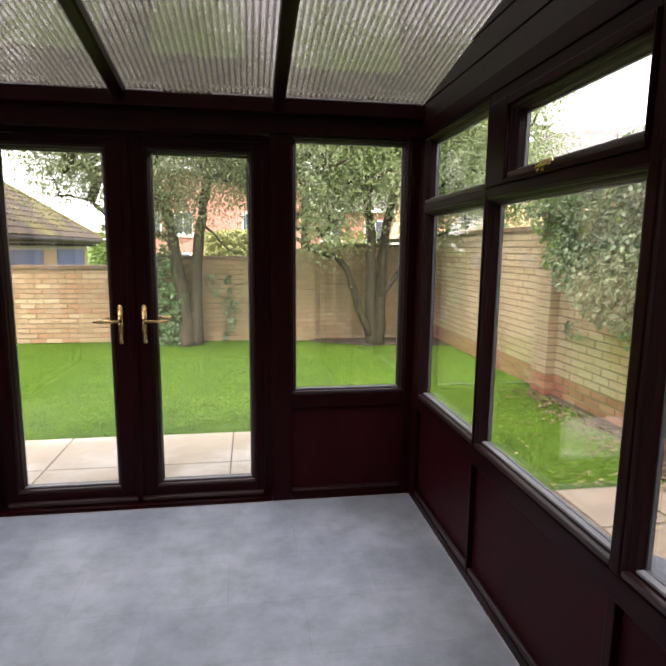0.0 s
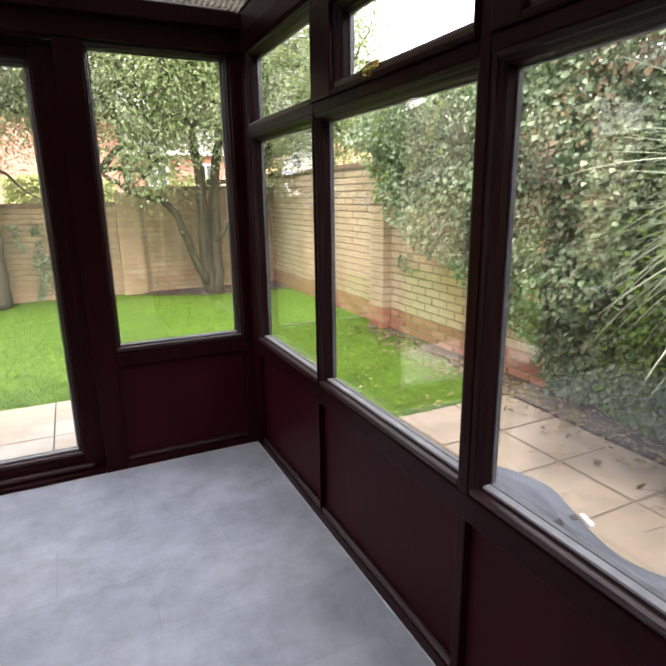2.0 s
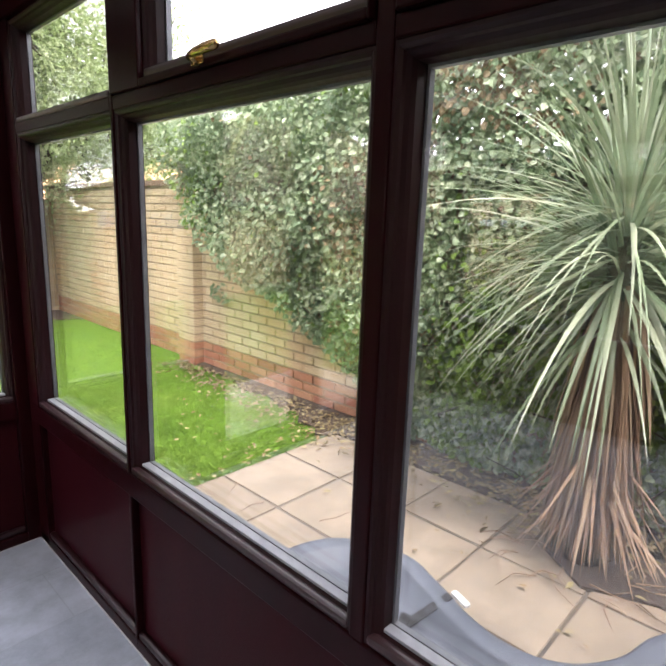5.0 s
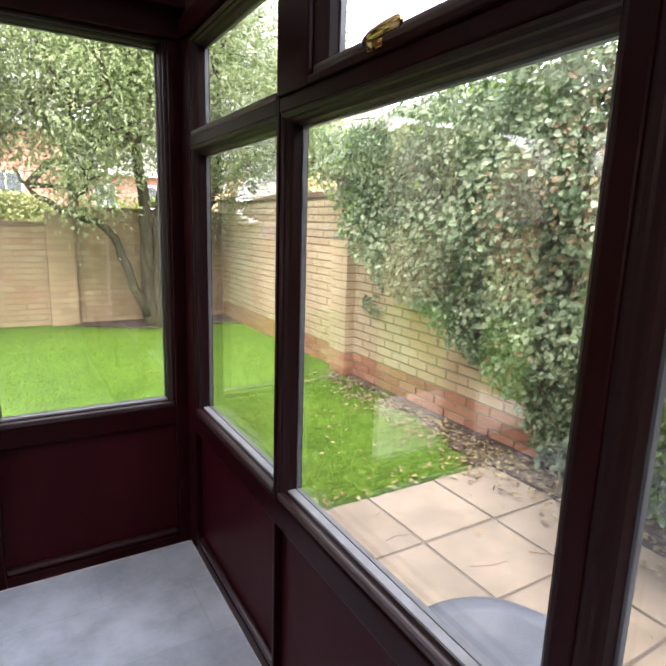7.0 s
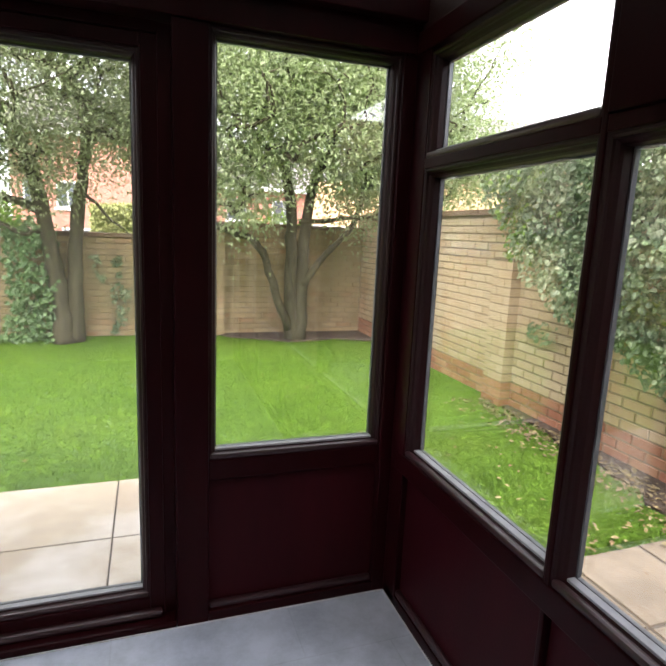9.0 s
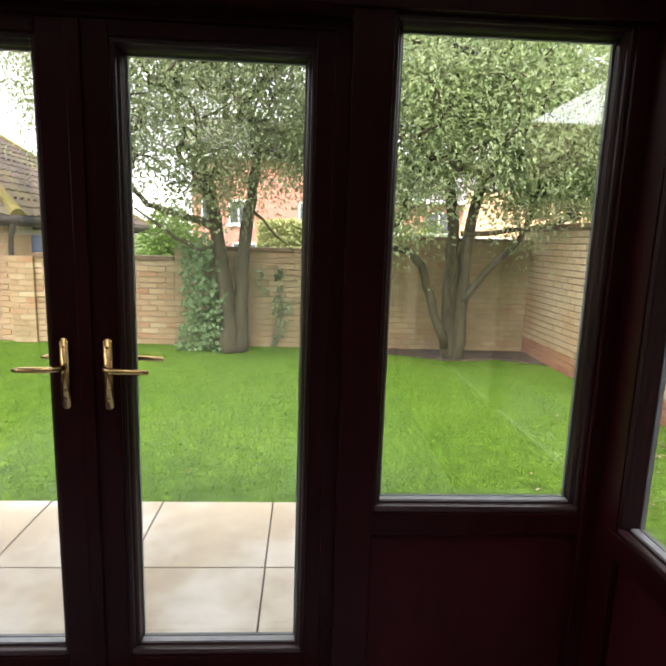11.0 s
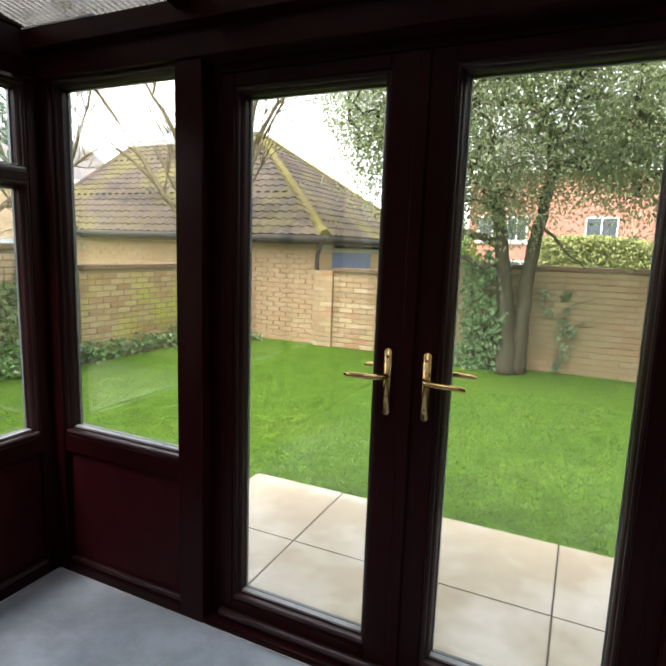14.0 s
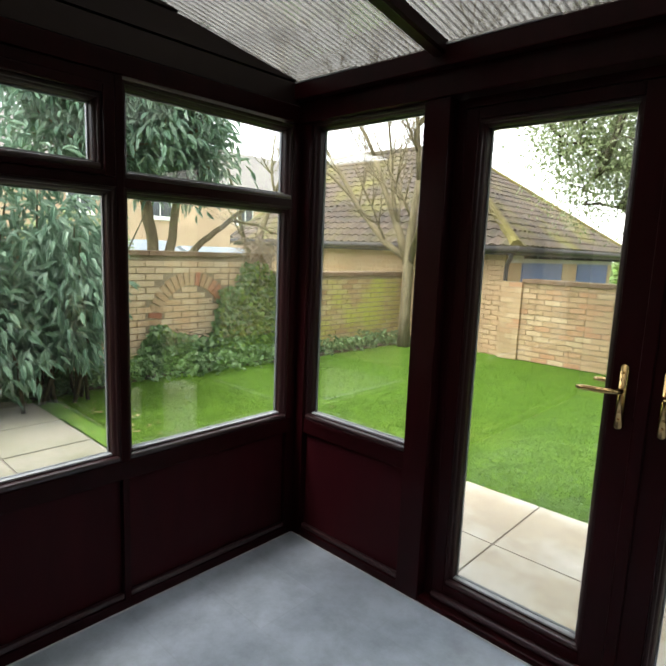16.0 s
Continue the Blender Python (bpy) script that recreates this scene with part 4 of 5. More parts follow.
bare_tree("leafless branching tree beyond the west wall",
          [[(-7.3, 7.0, -0.1, 0.08), (-7.25, 7.0, 1.4, 0.06), (-7.1, 7.1, 2.0, 0.045)],
           [(-7.27, 7.0, 1.0, 0.05), (-7.2, 6.7, 1.5, 0.035), (-7.0, 6.4, 2.1, 0.028)]], 3, 44, 1.6, 6)


# evergreen shrub and tree at the west wall
def laurel():
    rng = np.random.default_rng(21)
    shrub = thing("laurel_shrub", "large dark glossy evergreen shrub against the arched wall", "shrub", at=(-5.2, 3.0, GROUND))
    bm = bmesh.new()
    nodes = []
    for k in range(26):
        x, y = -5.25 + rng.normal() * 0.20, 3.0 + rng.uniform(-0.80, 0.36)
        tip = Vector((x + rng.normal() * 0.25, y + rng.normal() * 0.25, rng.uniform(0.8, 2.15)))
        base = Vector((x, y, GROUND - 0.01))
        mid = (base + tip) / 2 + Vector((rng.normal() * 0.08, rng.normal() * 0.08, 0))
        tube(bm, [base, mid, tip], [0.020, 0.014, 0.005], 6)
        for f in (0.35, 0.55, 0.75, 1.0):
            nodes.append(np.array(base.lerp(tip, f)) + rng.normal(size=3) * 0.08)
    tagged(part("stems", bm, BARK, shrub, smooth=True), kind="stuff")
    c = np.repeat(np.array(nodes), 70, axis=0)
    off = rng.normal(size=c.shape) * np.array([0.16, 0.20, 0.18])
    p = c + off
    p[:, 0] = np.maximum(p[:, 0], -5.72)
    keep = (p[:, 1] < 3.55) & (p[:, 2] > 0.28 + 0.14 * np.sin(p[:, 1] * 9.0) + np.maximum(0.0, p[:, 1] - 3.1) * 0.9)
    p, off = p[keep], off[keep]
    d = off * 2 + random_dirs(rng, len(p)) * 0.35 + np.array([0.25, 0, -0.55])
    foliage("leaves", p, d, random_dirs(rng, len(p)) * 0.4 + np.array([0.6, -0.3, 0.8]), 0.15 * rng.uniform(0.7, 1.2, len(p)), 0.038 * rng.uniform(0.8, 1.2, len(p)), LEAF_LAUREL, shrub, 0.18, 0.3, "long drooping dark green leaves")


laurel()
tree("tree", "broad evergreen tree behind the arched garden wall",
     [[(-6.5, 4.75, -0.1, 0.11), (-6.5, 4.75, 0.8, 0.085), (-6.48, 4.72, 1.4, 0.078), (-6.50, 4.62, 2.0, 0.062)],
      [(-6.45, 4.78, 0.9, 0.07), (-6.40, 4.95, 1.5, 0.058), (-6.35, 5.0, 2.1, 0.045)],
      [(-6.42, 4.9, 1.0, 0.055), (-6.35, 5.35, 1.45, 0.043), (-6.3, 5.75, 1.75, 0.034), (-6.2, 6.3, 2.2, 0.026)],
      [(-6.3, 5.75, 1.76, 0.028), (-6.25, 6.2, 1.72, 0.02), (-6.2, 6.7, 1.55, 0.012)]],
     [((-6.4, 4.2, 3.0), (0.9, 1.2, 0.8), 0.9), ((-6.3, 5.1, 2.5), (0.45, 0.35, 0.35), 0.1)],
     125, 100, LEAF_LAUREL, 0.16, PALE_BARK, 31, spread=0.17, hang=0.7, narrow=0.30, crown_label="long dark green drooping leaves")

def ivy(name, label, region, lo, hi, n, at, normal, size, thick, seed, mats, stems=0):
    """Leaves over a patch of wall. region(u, z) says where; at(u, z, depth) gives the place."""
    rng = np.random.default_rng(seed)
    c = inside(rng, n, region, lo, hi)
    base = at(float(c[0][0]), 0.0, 0.0)
    plant = thing(name, label, "ivy", at=(base[0], base[1], GROUND))
    nrm = np.array(normal, float)
    bulge = np.array([0.5 + 0.5 * noise.noise((u * 2.2, z * 2.2, seed)) for u, z in c])
    dep = rng.random(n) * thick * (0.4 + bulge)
    if seed == 4:
        dep *= np.clip(0.35 + 0.65 * c[:, 1], 0.35, 1.0)
    p = np.array([at(u, z, d) for (u, z), d in zip(c, dep)])
    d = nrm * 0.55 + random_dirs(rng, n) * 0.75 + np.array([0, 0, -0.65])
    ups = nrm * 1.0 + random_dirs(rng, n) * 0.45
    pick = np.array([noise.noise((u * 1.1, z * 0.8, seed + 7.0)) for u, z in c]) + rng.normal(size=n) * 0.22
    if seed == 4:
        pick = pick - 0.50 * np.exp(-((c[:, 0] - 2.62) / 0.30) ** 2) * np.exp(-((c[:, 1] - 1.15) / 0.75) ** 2) + 0.10
    last = -9.0
    for k, (mat, upto, nm) in enumerate(mats):
        sel = (pick > last) & (pick <= upto)
        last = upto
        if sel.sum() > 3:
            q = int(sel.sum())
            s = size * rng.uniform(0.6, 1.3, q)
            foliage(nm, p[sel], d[sel], ups[sel], s, s * 0.85, mat, plant, 0.12, 0.12)
    bm = bmesh.new()
    for k in range(stems):
        u, z = c[rng.integers(n)]
        a = at(u, z, thick * 0.3)
        b = at(u + rng.normal() * 0.18, z + abs(rng.normal()) * 0.16, thick * 0.5)
        m = at((u + u) / 2 + rng.normal() * 0.05, z + 0.06, thick * 0.6)
        tube(bm, [a, m, b], [0.004, 0.005, 0.003], 4)
    if stems:
        tagged(part("stems", bm, BARK, plant), kind="stuff")
    return plant


def hedge_region(y, z):
    low = np.interp(y, [-2, 2.85, 3.05, 3.37, 3.66, 3.80, 4.20, 4.33, 4.62, 4.90, 5.22, 5.40, 5.5], [-0.05, 0.0, 0.30, 0.46, 0.58, 0.73, 0.80, 0.86, 1.08, 1.27, 1.58, 1.83, 2.0])
    low += 0.05 * noise.noise((y * 5.0, 3.0, 0.0))
    top = np.interp(y, [1.5, 3.2, 4.4, 5.5], [2.45, 2.32, 2.20, 2.12]) + 0.10 * noise.noise((y * 2.0, 1.0, 5.0))
    return low < z < top and y < 5.55


ivy("ivy_hedge", "thick glossy ivy covering the tall garden wall, partly browned", hedge_region, (-0.6, -0.05), (5.6, 2.6), 58000, lambda u, z, d: (3.14 - d, u, z), (-1, 0, 0), 0.041, 0.30, 4,
    [(LEAF_DRY, -0.50, "dry_leaves"), (LEAF_IVY, 0.55, "leaves"), (LEAF_BRIGHT, 9.0, "young_leaves")], 160)
ivy("ivy_hedge", "ivy growing over the top of the garden wall", lambda u, z: u < 5.5 and z < np.interp(u, [1.5, 3.2, 4.4, 5.5], [2.52, 2.40, 2.26, 2.18]) + 0.1 * noise.noise((u * 2, 1, 5)), (-0.6, 1.45), (5.5, 2.65), 19000, lambda u, z, d: (3.16 + d, u, z), (0.3, 0, 1), 0.048, 0.40, 9,
    [(LEAF_IVY, 0.2, "leaves"), (LEAF_BRIGHT, 9.0, "young_leaves")], 60)
ivy("ivy_clump", "small ivy sprig on the brick pier", lambda u, z: math.hypot((u - 4.74) / 1.6, z - 0.68) < 0.10 + 0.05 * noise.noise((u * 9, z * 9, 2)), (4.4, 0.5), (5.1, 0.9), 40, lambda u, z, d: (3.13 - d, u, z), (-1, 0, 0), 0.045, 0.06, 17,
    [(LEAF_IVY, 9.0, "leaves")])
ivy("ivy_clump", "dark ivy climbing the trunk beside the wall", lambda u, z: z < 1.42 - 0.4 * abs(u + 1.12) + 0.10 * noise.noise((u * 6, z * 6, 4)) and abs(u + 1.15) < 0.27 + 0.14 * noise.noise((z * 4, u * 3, 1)), (-1.6, -0.05), (-0.7, 1.6), 1500, lambda u, z, d: (u, 8.62 - d, z), (0, -1, 0), 0.055, 0.34, 12,
    [(LEAF_CORNER, 9.0, "leaves")], 50)
ivy("ivy_clump", "thin ivy strands on the brick wall", lambda u, z: abs(u + 0.28 - 0.10 * math.sin(z * 5.0) - (0.16 * z if noise.noise((z * 9, u * 9, 4)) > 0 else -0.12 * z)) < 0.05, (-0.7, 0.0), (0.2, 1.0), 260, lambda u, z, d: (u, 8.735 - d, z), (0, -1, 0), 0.045, 0.03, 13,
    [(LEAF_IVY, 9.0, "leaves")], 20)
ivy("ivy_clump", "bright ivy covering the corner of the arched wall", lambda u, z: z < np.interp(u, [3.5, 4.1, 4.3, 4.47, 4.69, 5.04, 5.16, 5.22, 5.45, 5.54, 5.76, 6.05, 6.3, 6.5], [0.10, 0.14, 0.50, 0.47, 0.30, 0.34, 0.50, 0.82, 0.88, 1.18, 1.24, 1.10, 0.75, 0.15]) + 0.08 * noise.noise((u * 5, z * 5, 3)), (3.5, -0.05), (6.5, 1.35), 5600, lambda u, z, d: (-5.79 + d, u, z), (1, 0, 0), 0.075, 0.20, 14,
    [(LEAF_CORNER, 0.28, "leaves"), (LEAF_BRIGHT, 9.0, "young_leaves")], 60)


def ground_ivy():
    rng = np.random.default_rng(50)
    plant = thing("ground_ivy", "low ivy spreading along the foot of the wall", "ivy", at=(-5.5, 6.0, GROUND))
    n = 2600
    y = rng.uniform(2.7, 8.5, n)
    x = -5.48 + rng.normal(size=n) * 0.12 + np.where(y < 4.6, -0.02, 0.04)
    z = GROUND + 0.02 + rng.random(n) ** 1.5 * 0.20
    d = random_dirs(rng, n) + np.array([0.4, 0, -0.1])
    foliage("leaves", np.stack([x, y, z], 1), d, random_dirs(rng, n) * 0.4 + np.array([0.3, 0, 1.0]), 0.07 * rng.uniform(0.6, 1.3, n), 0.055, LEAF_CORNER, plant)
    n = 150
    x, y = -4.95 + rng.normal(size=n) * 0.25, 8.55 + rng.normal(size=n) * 0.08
    foliage("leaves", np.stack([x, y, GROUND + 0.02 + rng.random(n) * 0.12], 1), random_dirs(rng, n), random_dirs(rng, n) * 0.4 + np.array([0, 0, 1.0]), 0.06, 0.05, LEAF_IVY, plant)


ground_ivy()


def dead_tangle():
    """Dry grey-brown climber tangle hanging over the wall's end."""
    rng = np.random.default_rng(61)
    bm = bmesh.new()
    for k in range(110):
        p = Vector((-5.70 + rng.normal() * 0.1, 5.82 + rng.normal() * 0.15, 1.42 + rng.normal() * 0.10))
        pts, d = [p.copy()], Vector((rng.normal() + 0.5, rng.normal(), rng.normal() * 0.6)).normalized()
        for s in range(5):
            d = (d + Vector((rng.normal() * 0.4, rng.normal() * 0.4, -0.22))).normalized()
            p = p + d * 0.075
            pts.append(p.copy())
        tube(bm, pts, [0.006, 0.0055, 0.005, 0.0045, 0.004, 0.002], 4)
    ob = part("dry_climber", bm, plain("dry_stem", (0.22, 0.17, 0.12), (0.34, 0.27, 0.20), 0.9, 8.0))
    tagged(ob, "tangle of dry grey stems over the wall corner", "dead climber")


dead_tangle()


def strips(name, rng, starts, dirs, length, width, sag, material, parent, steps=7, label="", twist=0.3):
    """Long strap leaves that arch over by their own weight."""
    verts, faces = [], []
    for s, d, L, w, g in zip(starts, dirs, length, width, sag):
        p, d = Vector(s), Vector(d).normalized()
        side = d.cross(Vector((0, 0, 1)))
        side = (side if side.length > 1e-3 else Vector((1, 0, 0))).normalized()
        side = (side + Vector(rng.normal(size=3)) * twist).normalized()
        o = len(verts)
        for k in range(steps + 1):
            f = k / steps
            wk = w * (0.65 + 0.35 * math.sin(math.pi * min(1, f * 1.6))) * (1 - f ** 3)
            nrm = d.cross(side).normalized()
            verts += [p - side * wk / 2 + nrm * wk * 0.18, p - nrm * 0.0, p + side * wk / 2 + nrm * wk * 0.18]
            if k:
                a, b = o + 3 * (k - 1), o + 3 * k
                faces += [(a, a + 1, b + 1, b), (a + 1, a + 2, b + 2, b + 1)]
            p = p + d * (L / steps)
            d = (d + Vector((0, 0, -g / steps))).normalized()
    me = mesh_from(name, verts, faces, True)
    return mesh_part(name, me, material, parent, label)


def cordyline():
    rng = np.random.default_rng(77)
    cx, cy, head = 2.63, 1.37, 1.22
    plant = thing("cordyline", "cordyline palm with arching strap leaves and brown dead skirt", "palm", at=(cx, cy, GROUND))
    bm = bmesh.new()
    tube(bm, [(cx, cy, GROUND - 0.02), (cx + 0.01, cy, 0.4), (cx - 0.01, cy + 0.01, 0.9), (cx, cy, head + 0.1)], [0.085, 0.065, 0.06, 0.05], 10)
    part("trunk", bm, BARK, plant, smooth=True)
    n = 340
    az, el = rng.uniform(0, math.tau, n), np.radians(rng.uniform(-28, 86, n))
    d = np.stack([np.cos(az) * np.cos(el), np.sin(az) * np.cos(el), np.sin(el)], 1)
    s = np.array([cx, cy, head]) + d * 0.05 + np.stack([np.zeros(n), np.zeros(n), rng.uniform(-0.10, 0.22, n)], 1)
    strips("leaves", rng, s, d, rng.uniform(0.62, 1.0, n), rng.uniform(0.012, 0.024, n), rng.uniform(0.4, 1.3, n), BLADE, plant, 8, "grey-green strap leaves")
    n = 50
    az, el = rng.uniform(0, math.tau, n), np.radians(rng.uniform(-50, -10, n))
    d = np.stack([np.cos(az) * np.cos(el), np.sin(az) * np.cos(el), np.sin(el)], 1)
    s = np.array([cx, cy, 0]) + d * 0.06 + np.stack([np.zeros(n), np.zeros(n), rng.uniform(0.95, 1.22, n)], 1)
    strips("drooping_leaves", rng, s, d, rng.uniform(0.5, 0.9, n), rng.uniform(0.016, 0.028, n), rng.uniform(0.8, 1.8, n), BLADE, plant, 7, "drooping older green leaves")
    n = 760
    az, el = rng.uniform(0, math.tau, n), np.radians(rng.uniform(-89, -72, n))
    d = np.stack([np.cos(az) * np.cos(el), np.sin(az) * np.cos(el), np.sin(el)], 1)
    s = np.array([cx, cy, 0]) + np.stack([np.cos(az) * 0.07, np.sin(az) * 0.07, rng.uniform(0.45, 1.15, n)], 1)
    L = np.minimum(rng.uniform(0.45, 0.75, n), s[:, 2] + 0.03)
    strips("dead_leaves", rng, s, d, L, rng.uniform(0.012, 0.028, n), rng.uniform(0.3, 1.2, n), STRAW, plant, 6, "brown dead leaf skirt")
    n = 80
    az = rng.uniform(0, math.tau, n)
    d = np.stack([np.cos(az), np.sin(az), rng.uniform(-1.6, -0.60, n)], 1)
    s = np.array([cx, cy, 0]) + np.stack([np.cos(az) * 0.08, np.sin(az) * 0.08, rng.uniform(0.20, 0.48, n)], 1)
    L = np.minimum(0.52, (s[:, 2] + 0.04) / np.abs(d[:, 2]) * np.sqrt(1 + d[:, 2] ** 2) * 0.9) * rng.uniform(0.8, 1.0, n)
    strips("dead_leaves", rng, s, d, L, rng.uniform(0.010, 0.022, n), rng.uniform(0.0, 0.3, n), STRAW, plant, 5, "brown dead leaf skirt")


cordyline()


# ---- grey tub on the patio ----
def tub():
    ctrl = [(1.16, 1.93), (1.38, 1.985), (1.56, 1.965), (1.68, 1.87), (1.745, 1.68), (1.70, 1.52), (1.64, 1.37), (1.62, 1.23), (1.675, 1.10), (1.80, 1.01), (1.95, 0.965), (2.08, 0.86), (2.10, 0.62), (1.95, 0.42), (1.55, 0.34), (1.18, 0.38), (1.13, 0.9), (1.13, 1.45)]
    n = len(ctrl)
    loop = []
    for i in range(n):
        p0, p1, p2, p3 = (Vector(ctrl[(i + k - 1) % n]) for k in range(4))
        for s in range(5):
            t = s / 5
            loop.append(0.5 * ((2 * p1) + (p2 - p0) * t + (2 * p0 - 5 * p1 + 4 * p2 - p3) * t * t + (3 * p1 - p0 - 3 * p2 + p3) * t ** 3))
    c = Vector((1.48, 1.18))
    m = len(loop)
    nrm = []
    for i in range(m):
        t = (loop[(i + 1) % m] - loop[i - 1]).normalized()
        q = Vector((t.y, -t.x))
        nrm.append(q if q.dot(loop[i] - loop[i - 1].lerp(c, 0.3)) > -9 else -q)
    area = sum(loop[i - 1].x * loop[i].y - loop[i].x * loop[i - 1].y for i in range(m))
    sgn = -1 if area > 0 else 1
    body = thing("plastic_tub", "grey moulded plastic pond tub lying on the patio slabs", "tub", at=(1.5, 1.2, GROUND + 0.006))
    bm = bmesh.new()
    rows = [(0.06, GROUND + 0.007), (0.035, 0.10), (0.01, 0.195), (0.0, 0.205), (0.0, 0.222), (0.012, 0.230), (0.055, 0.230), (0.070, 0.222), (0.090, 0.188), (0.130, 0.178)]
    rings = [[bm.verts.new((loop[i].x + sgn * nrm[i].x * ins, loop[i].y + sgn * nrm[i].y * ins, z)) for i in range(m)] for ins, z in rows]
    for a, b in zip(rings, rings[1:]):
        for i in range(m):
            bm.faces.new((a[i], a[(i + 1) % m], b[(i + 1) % m], b[i]))
    bm.faces.new(rings[-1])
    part("shell", bm, TUB, body, smooth=True)
    bm = bmesh.new()
    add_box(bm, (-0.011, -0.034, 0.226), (0.011, 0.034, 0.238))
    bmesh.ops.transform(bm, matrix=Matrix.Translation((1.672, 1.425, 0)) @ Matrix.Rotation(radians(-20), 4, "Z"), verts=bm.verts)
    clip = part("clip", bm, WHITE, body, "white plastic clip", bevel=0.004)
    bm = bmesh.new()
    for a, b in (((1.66, 1.455), (1.50, 1.50)), ((1.50, 1.50), (1.36, 1.47))):
        a, b = Vector((*a, 0.232)), Vector((*b, 0.170 if b[0] < 1.4 else 0.195))
        s = (b - a).cross(Vector((0, 0, 1))).normalized() * 0.014
        vs = [bm.verts.new(v) for v in (a - s, a + s, b + s, b - s)]
        us = [bm.verts.new(v.co + Vector((0, 0, 0.004))) for v in vs]
        bm.faces.new(vs)
        bm.faces.new(us)
        for i in range(4):
            bm.faces.new((vs[i], vs[(i + 1) % 4], us[(i + 1) % 4], us[i]))
    part("strap", bm, BLACK, body, "black webbing strap")


tub()


# ---- garage and far houses ----
def hip_roof(owner, x0, x1, y0, y1, zb, zt, rx0, rx1, yr, material, limit):
    """Interlocking tiles laid course by course on the two faces that can be seen."""
    corners = {"front": ((x0, y0), (x1, y0), (rx1, yr), (rx0, yr)), "east": ((x1, y0), (x1, y1), (rx1, yr), (rx1, yr)), "back": ((x1, y1), (x0, y1), (rx0, yr), (rx1, yr)), "west": ((x0, y1), (x0, y0), (rx0, yr), (rx0, yr))}
    for face, (a, b, c, d) in corners.items():
        bm = bmesh.new()
        vs = [bm.verts.new((*p, z)) for p, z in ((a, zb), (b, zb), (c, zt), (d, zt))]
        if face in ("east", "west"):
            bm.faces.new(vs[:3])
        else:
            bm.faces.new(vs)
        part("roof_deck", bm, material, owner)
    W, G, seg = 0.17, 0.20, 6
    tv, tf = [], []
    for j, (yy, up) in enumerate(((0.0, 0.0), (0.0, 0.030), (G + 0.06, 0.008))):
        for i in range(seg + 1):
            f = i / seg
            tv.append(((f - 0.5) * W * 1.02, yy, up + 0.026 * (math.sin(f * math.tau) * 0.5 + 0.5) + 0.006))
    for j in range(2):
        for i in range(seg):
            o = j * (seg + 1) + i
            tf.append((o, o + 1, o + seg + 2, o + seg + 1))
    shared = mesh_from("roof_tile", tv, tf)
    shared.materials.append(material)
    rng = random.Random(9)
    spots = []
    for a, b, c, d in (corners["front"], corners["east"]):
        A, B, C, D = (Vector((*p, z)) for p, z in ((a, zb), (b, zb), (c, zt), (d, zt)))
        along = (B - A).normalized()
        foot = A + along * (D - A).dot(along)
        up = D - foot
        h = up.length
        up.normalize()
        out = along.cross(up)
        k = 0
        while k * G < h - 0.05:
            s = k * G
            f = s / h
            l0, l1 = (D - A).dot(along) * f, (B - A).length - (B - C).dot(along) * f
            q = int((l1 - l0) / W + 0.3)
            for i in range(q):
                u = l0 + (l1 - l0 - q * W) / 2 + (i + 0.5) * W
                m = Matrix((along, up, out)).transposed().to_4x4()
                m.translation = A + along * u + up * (s - 0.03) + out * 0.004
                spots.append(m @ pose(0, 0, rng.uniform(0, 0.004), rng.uniform(-0.8, 0.8), rng.uniform(-0.8, 0.8), rng.uniform(-0.8, 0.8)))
            k += 1
    spots.sort(key=lambda m: abs(m.translation.x + 4.5) + 0.3 * m.translation.y)
    vs, fs = [], []
    for i, m in enumerate(spots):
        if i < limit:
            ob = new("roof_tile", shared)
            ob.parent = owner
            ob.matrix_basis = Matrix.Translation(-owner.location) @ m
        else:
            o = len(vs)
            vs.extend(m @ Vector(v) for v in tv)
            fs.extend(tuple(o + j for j in f) for f in tf)
    if vs:
        me = mesh_from("roof_tile_rest", vs, fs)
        tagged(mesh_part("roof_tile_rest", me, material, owner), kind="stuff")
    for p, q in (((x1, y0, zb), (rx1, yr, zt)), ((x0, y0, zb), (rx0, yr, zt)), ((rx0, yr, zt), (rx1, yr, zt)), ((x1, y1, zb), (rx1, yr, zt))):
        p, q = Vector(p), Vector(q)
        cnt = max(2, int((q - p).length / 0.33))
        for i in range(cnt):
            bm = bmesh.new()
            a, b = p.lerp(q, i / cnt), p.lerp(q, (i + 1.08) / cnt)
            tube(bm, [a + Vector((0, 0, 0.02)), b + Vector((0, 0, 0.035))], [0.082, 0.070], 10)
            part("hip_tile", bm, MOSS if p.x > -5 else TILE, owner, "moss-covered hip tile" if p.x > -5 else "")


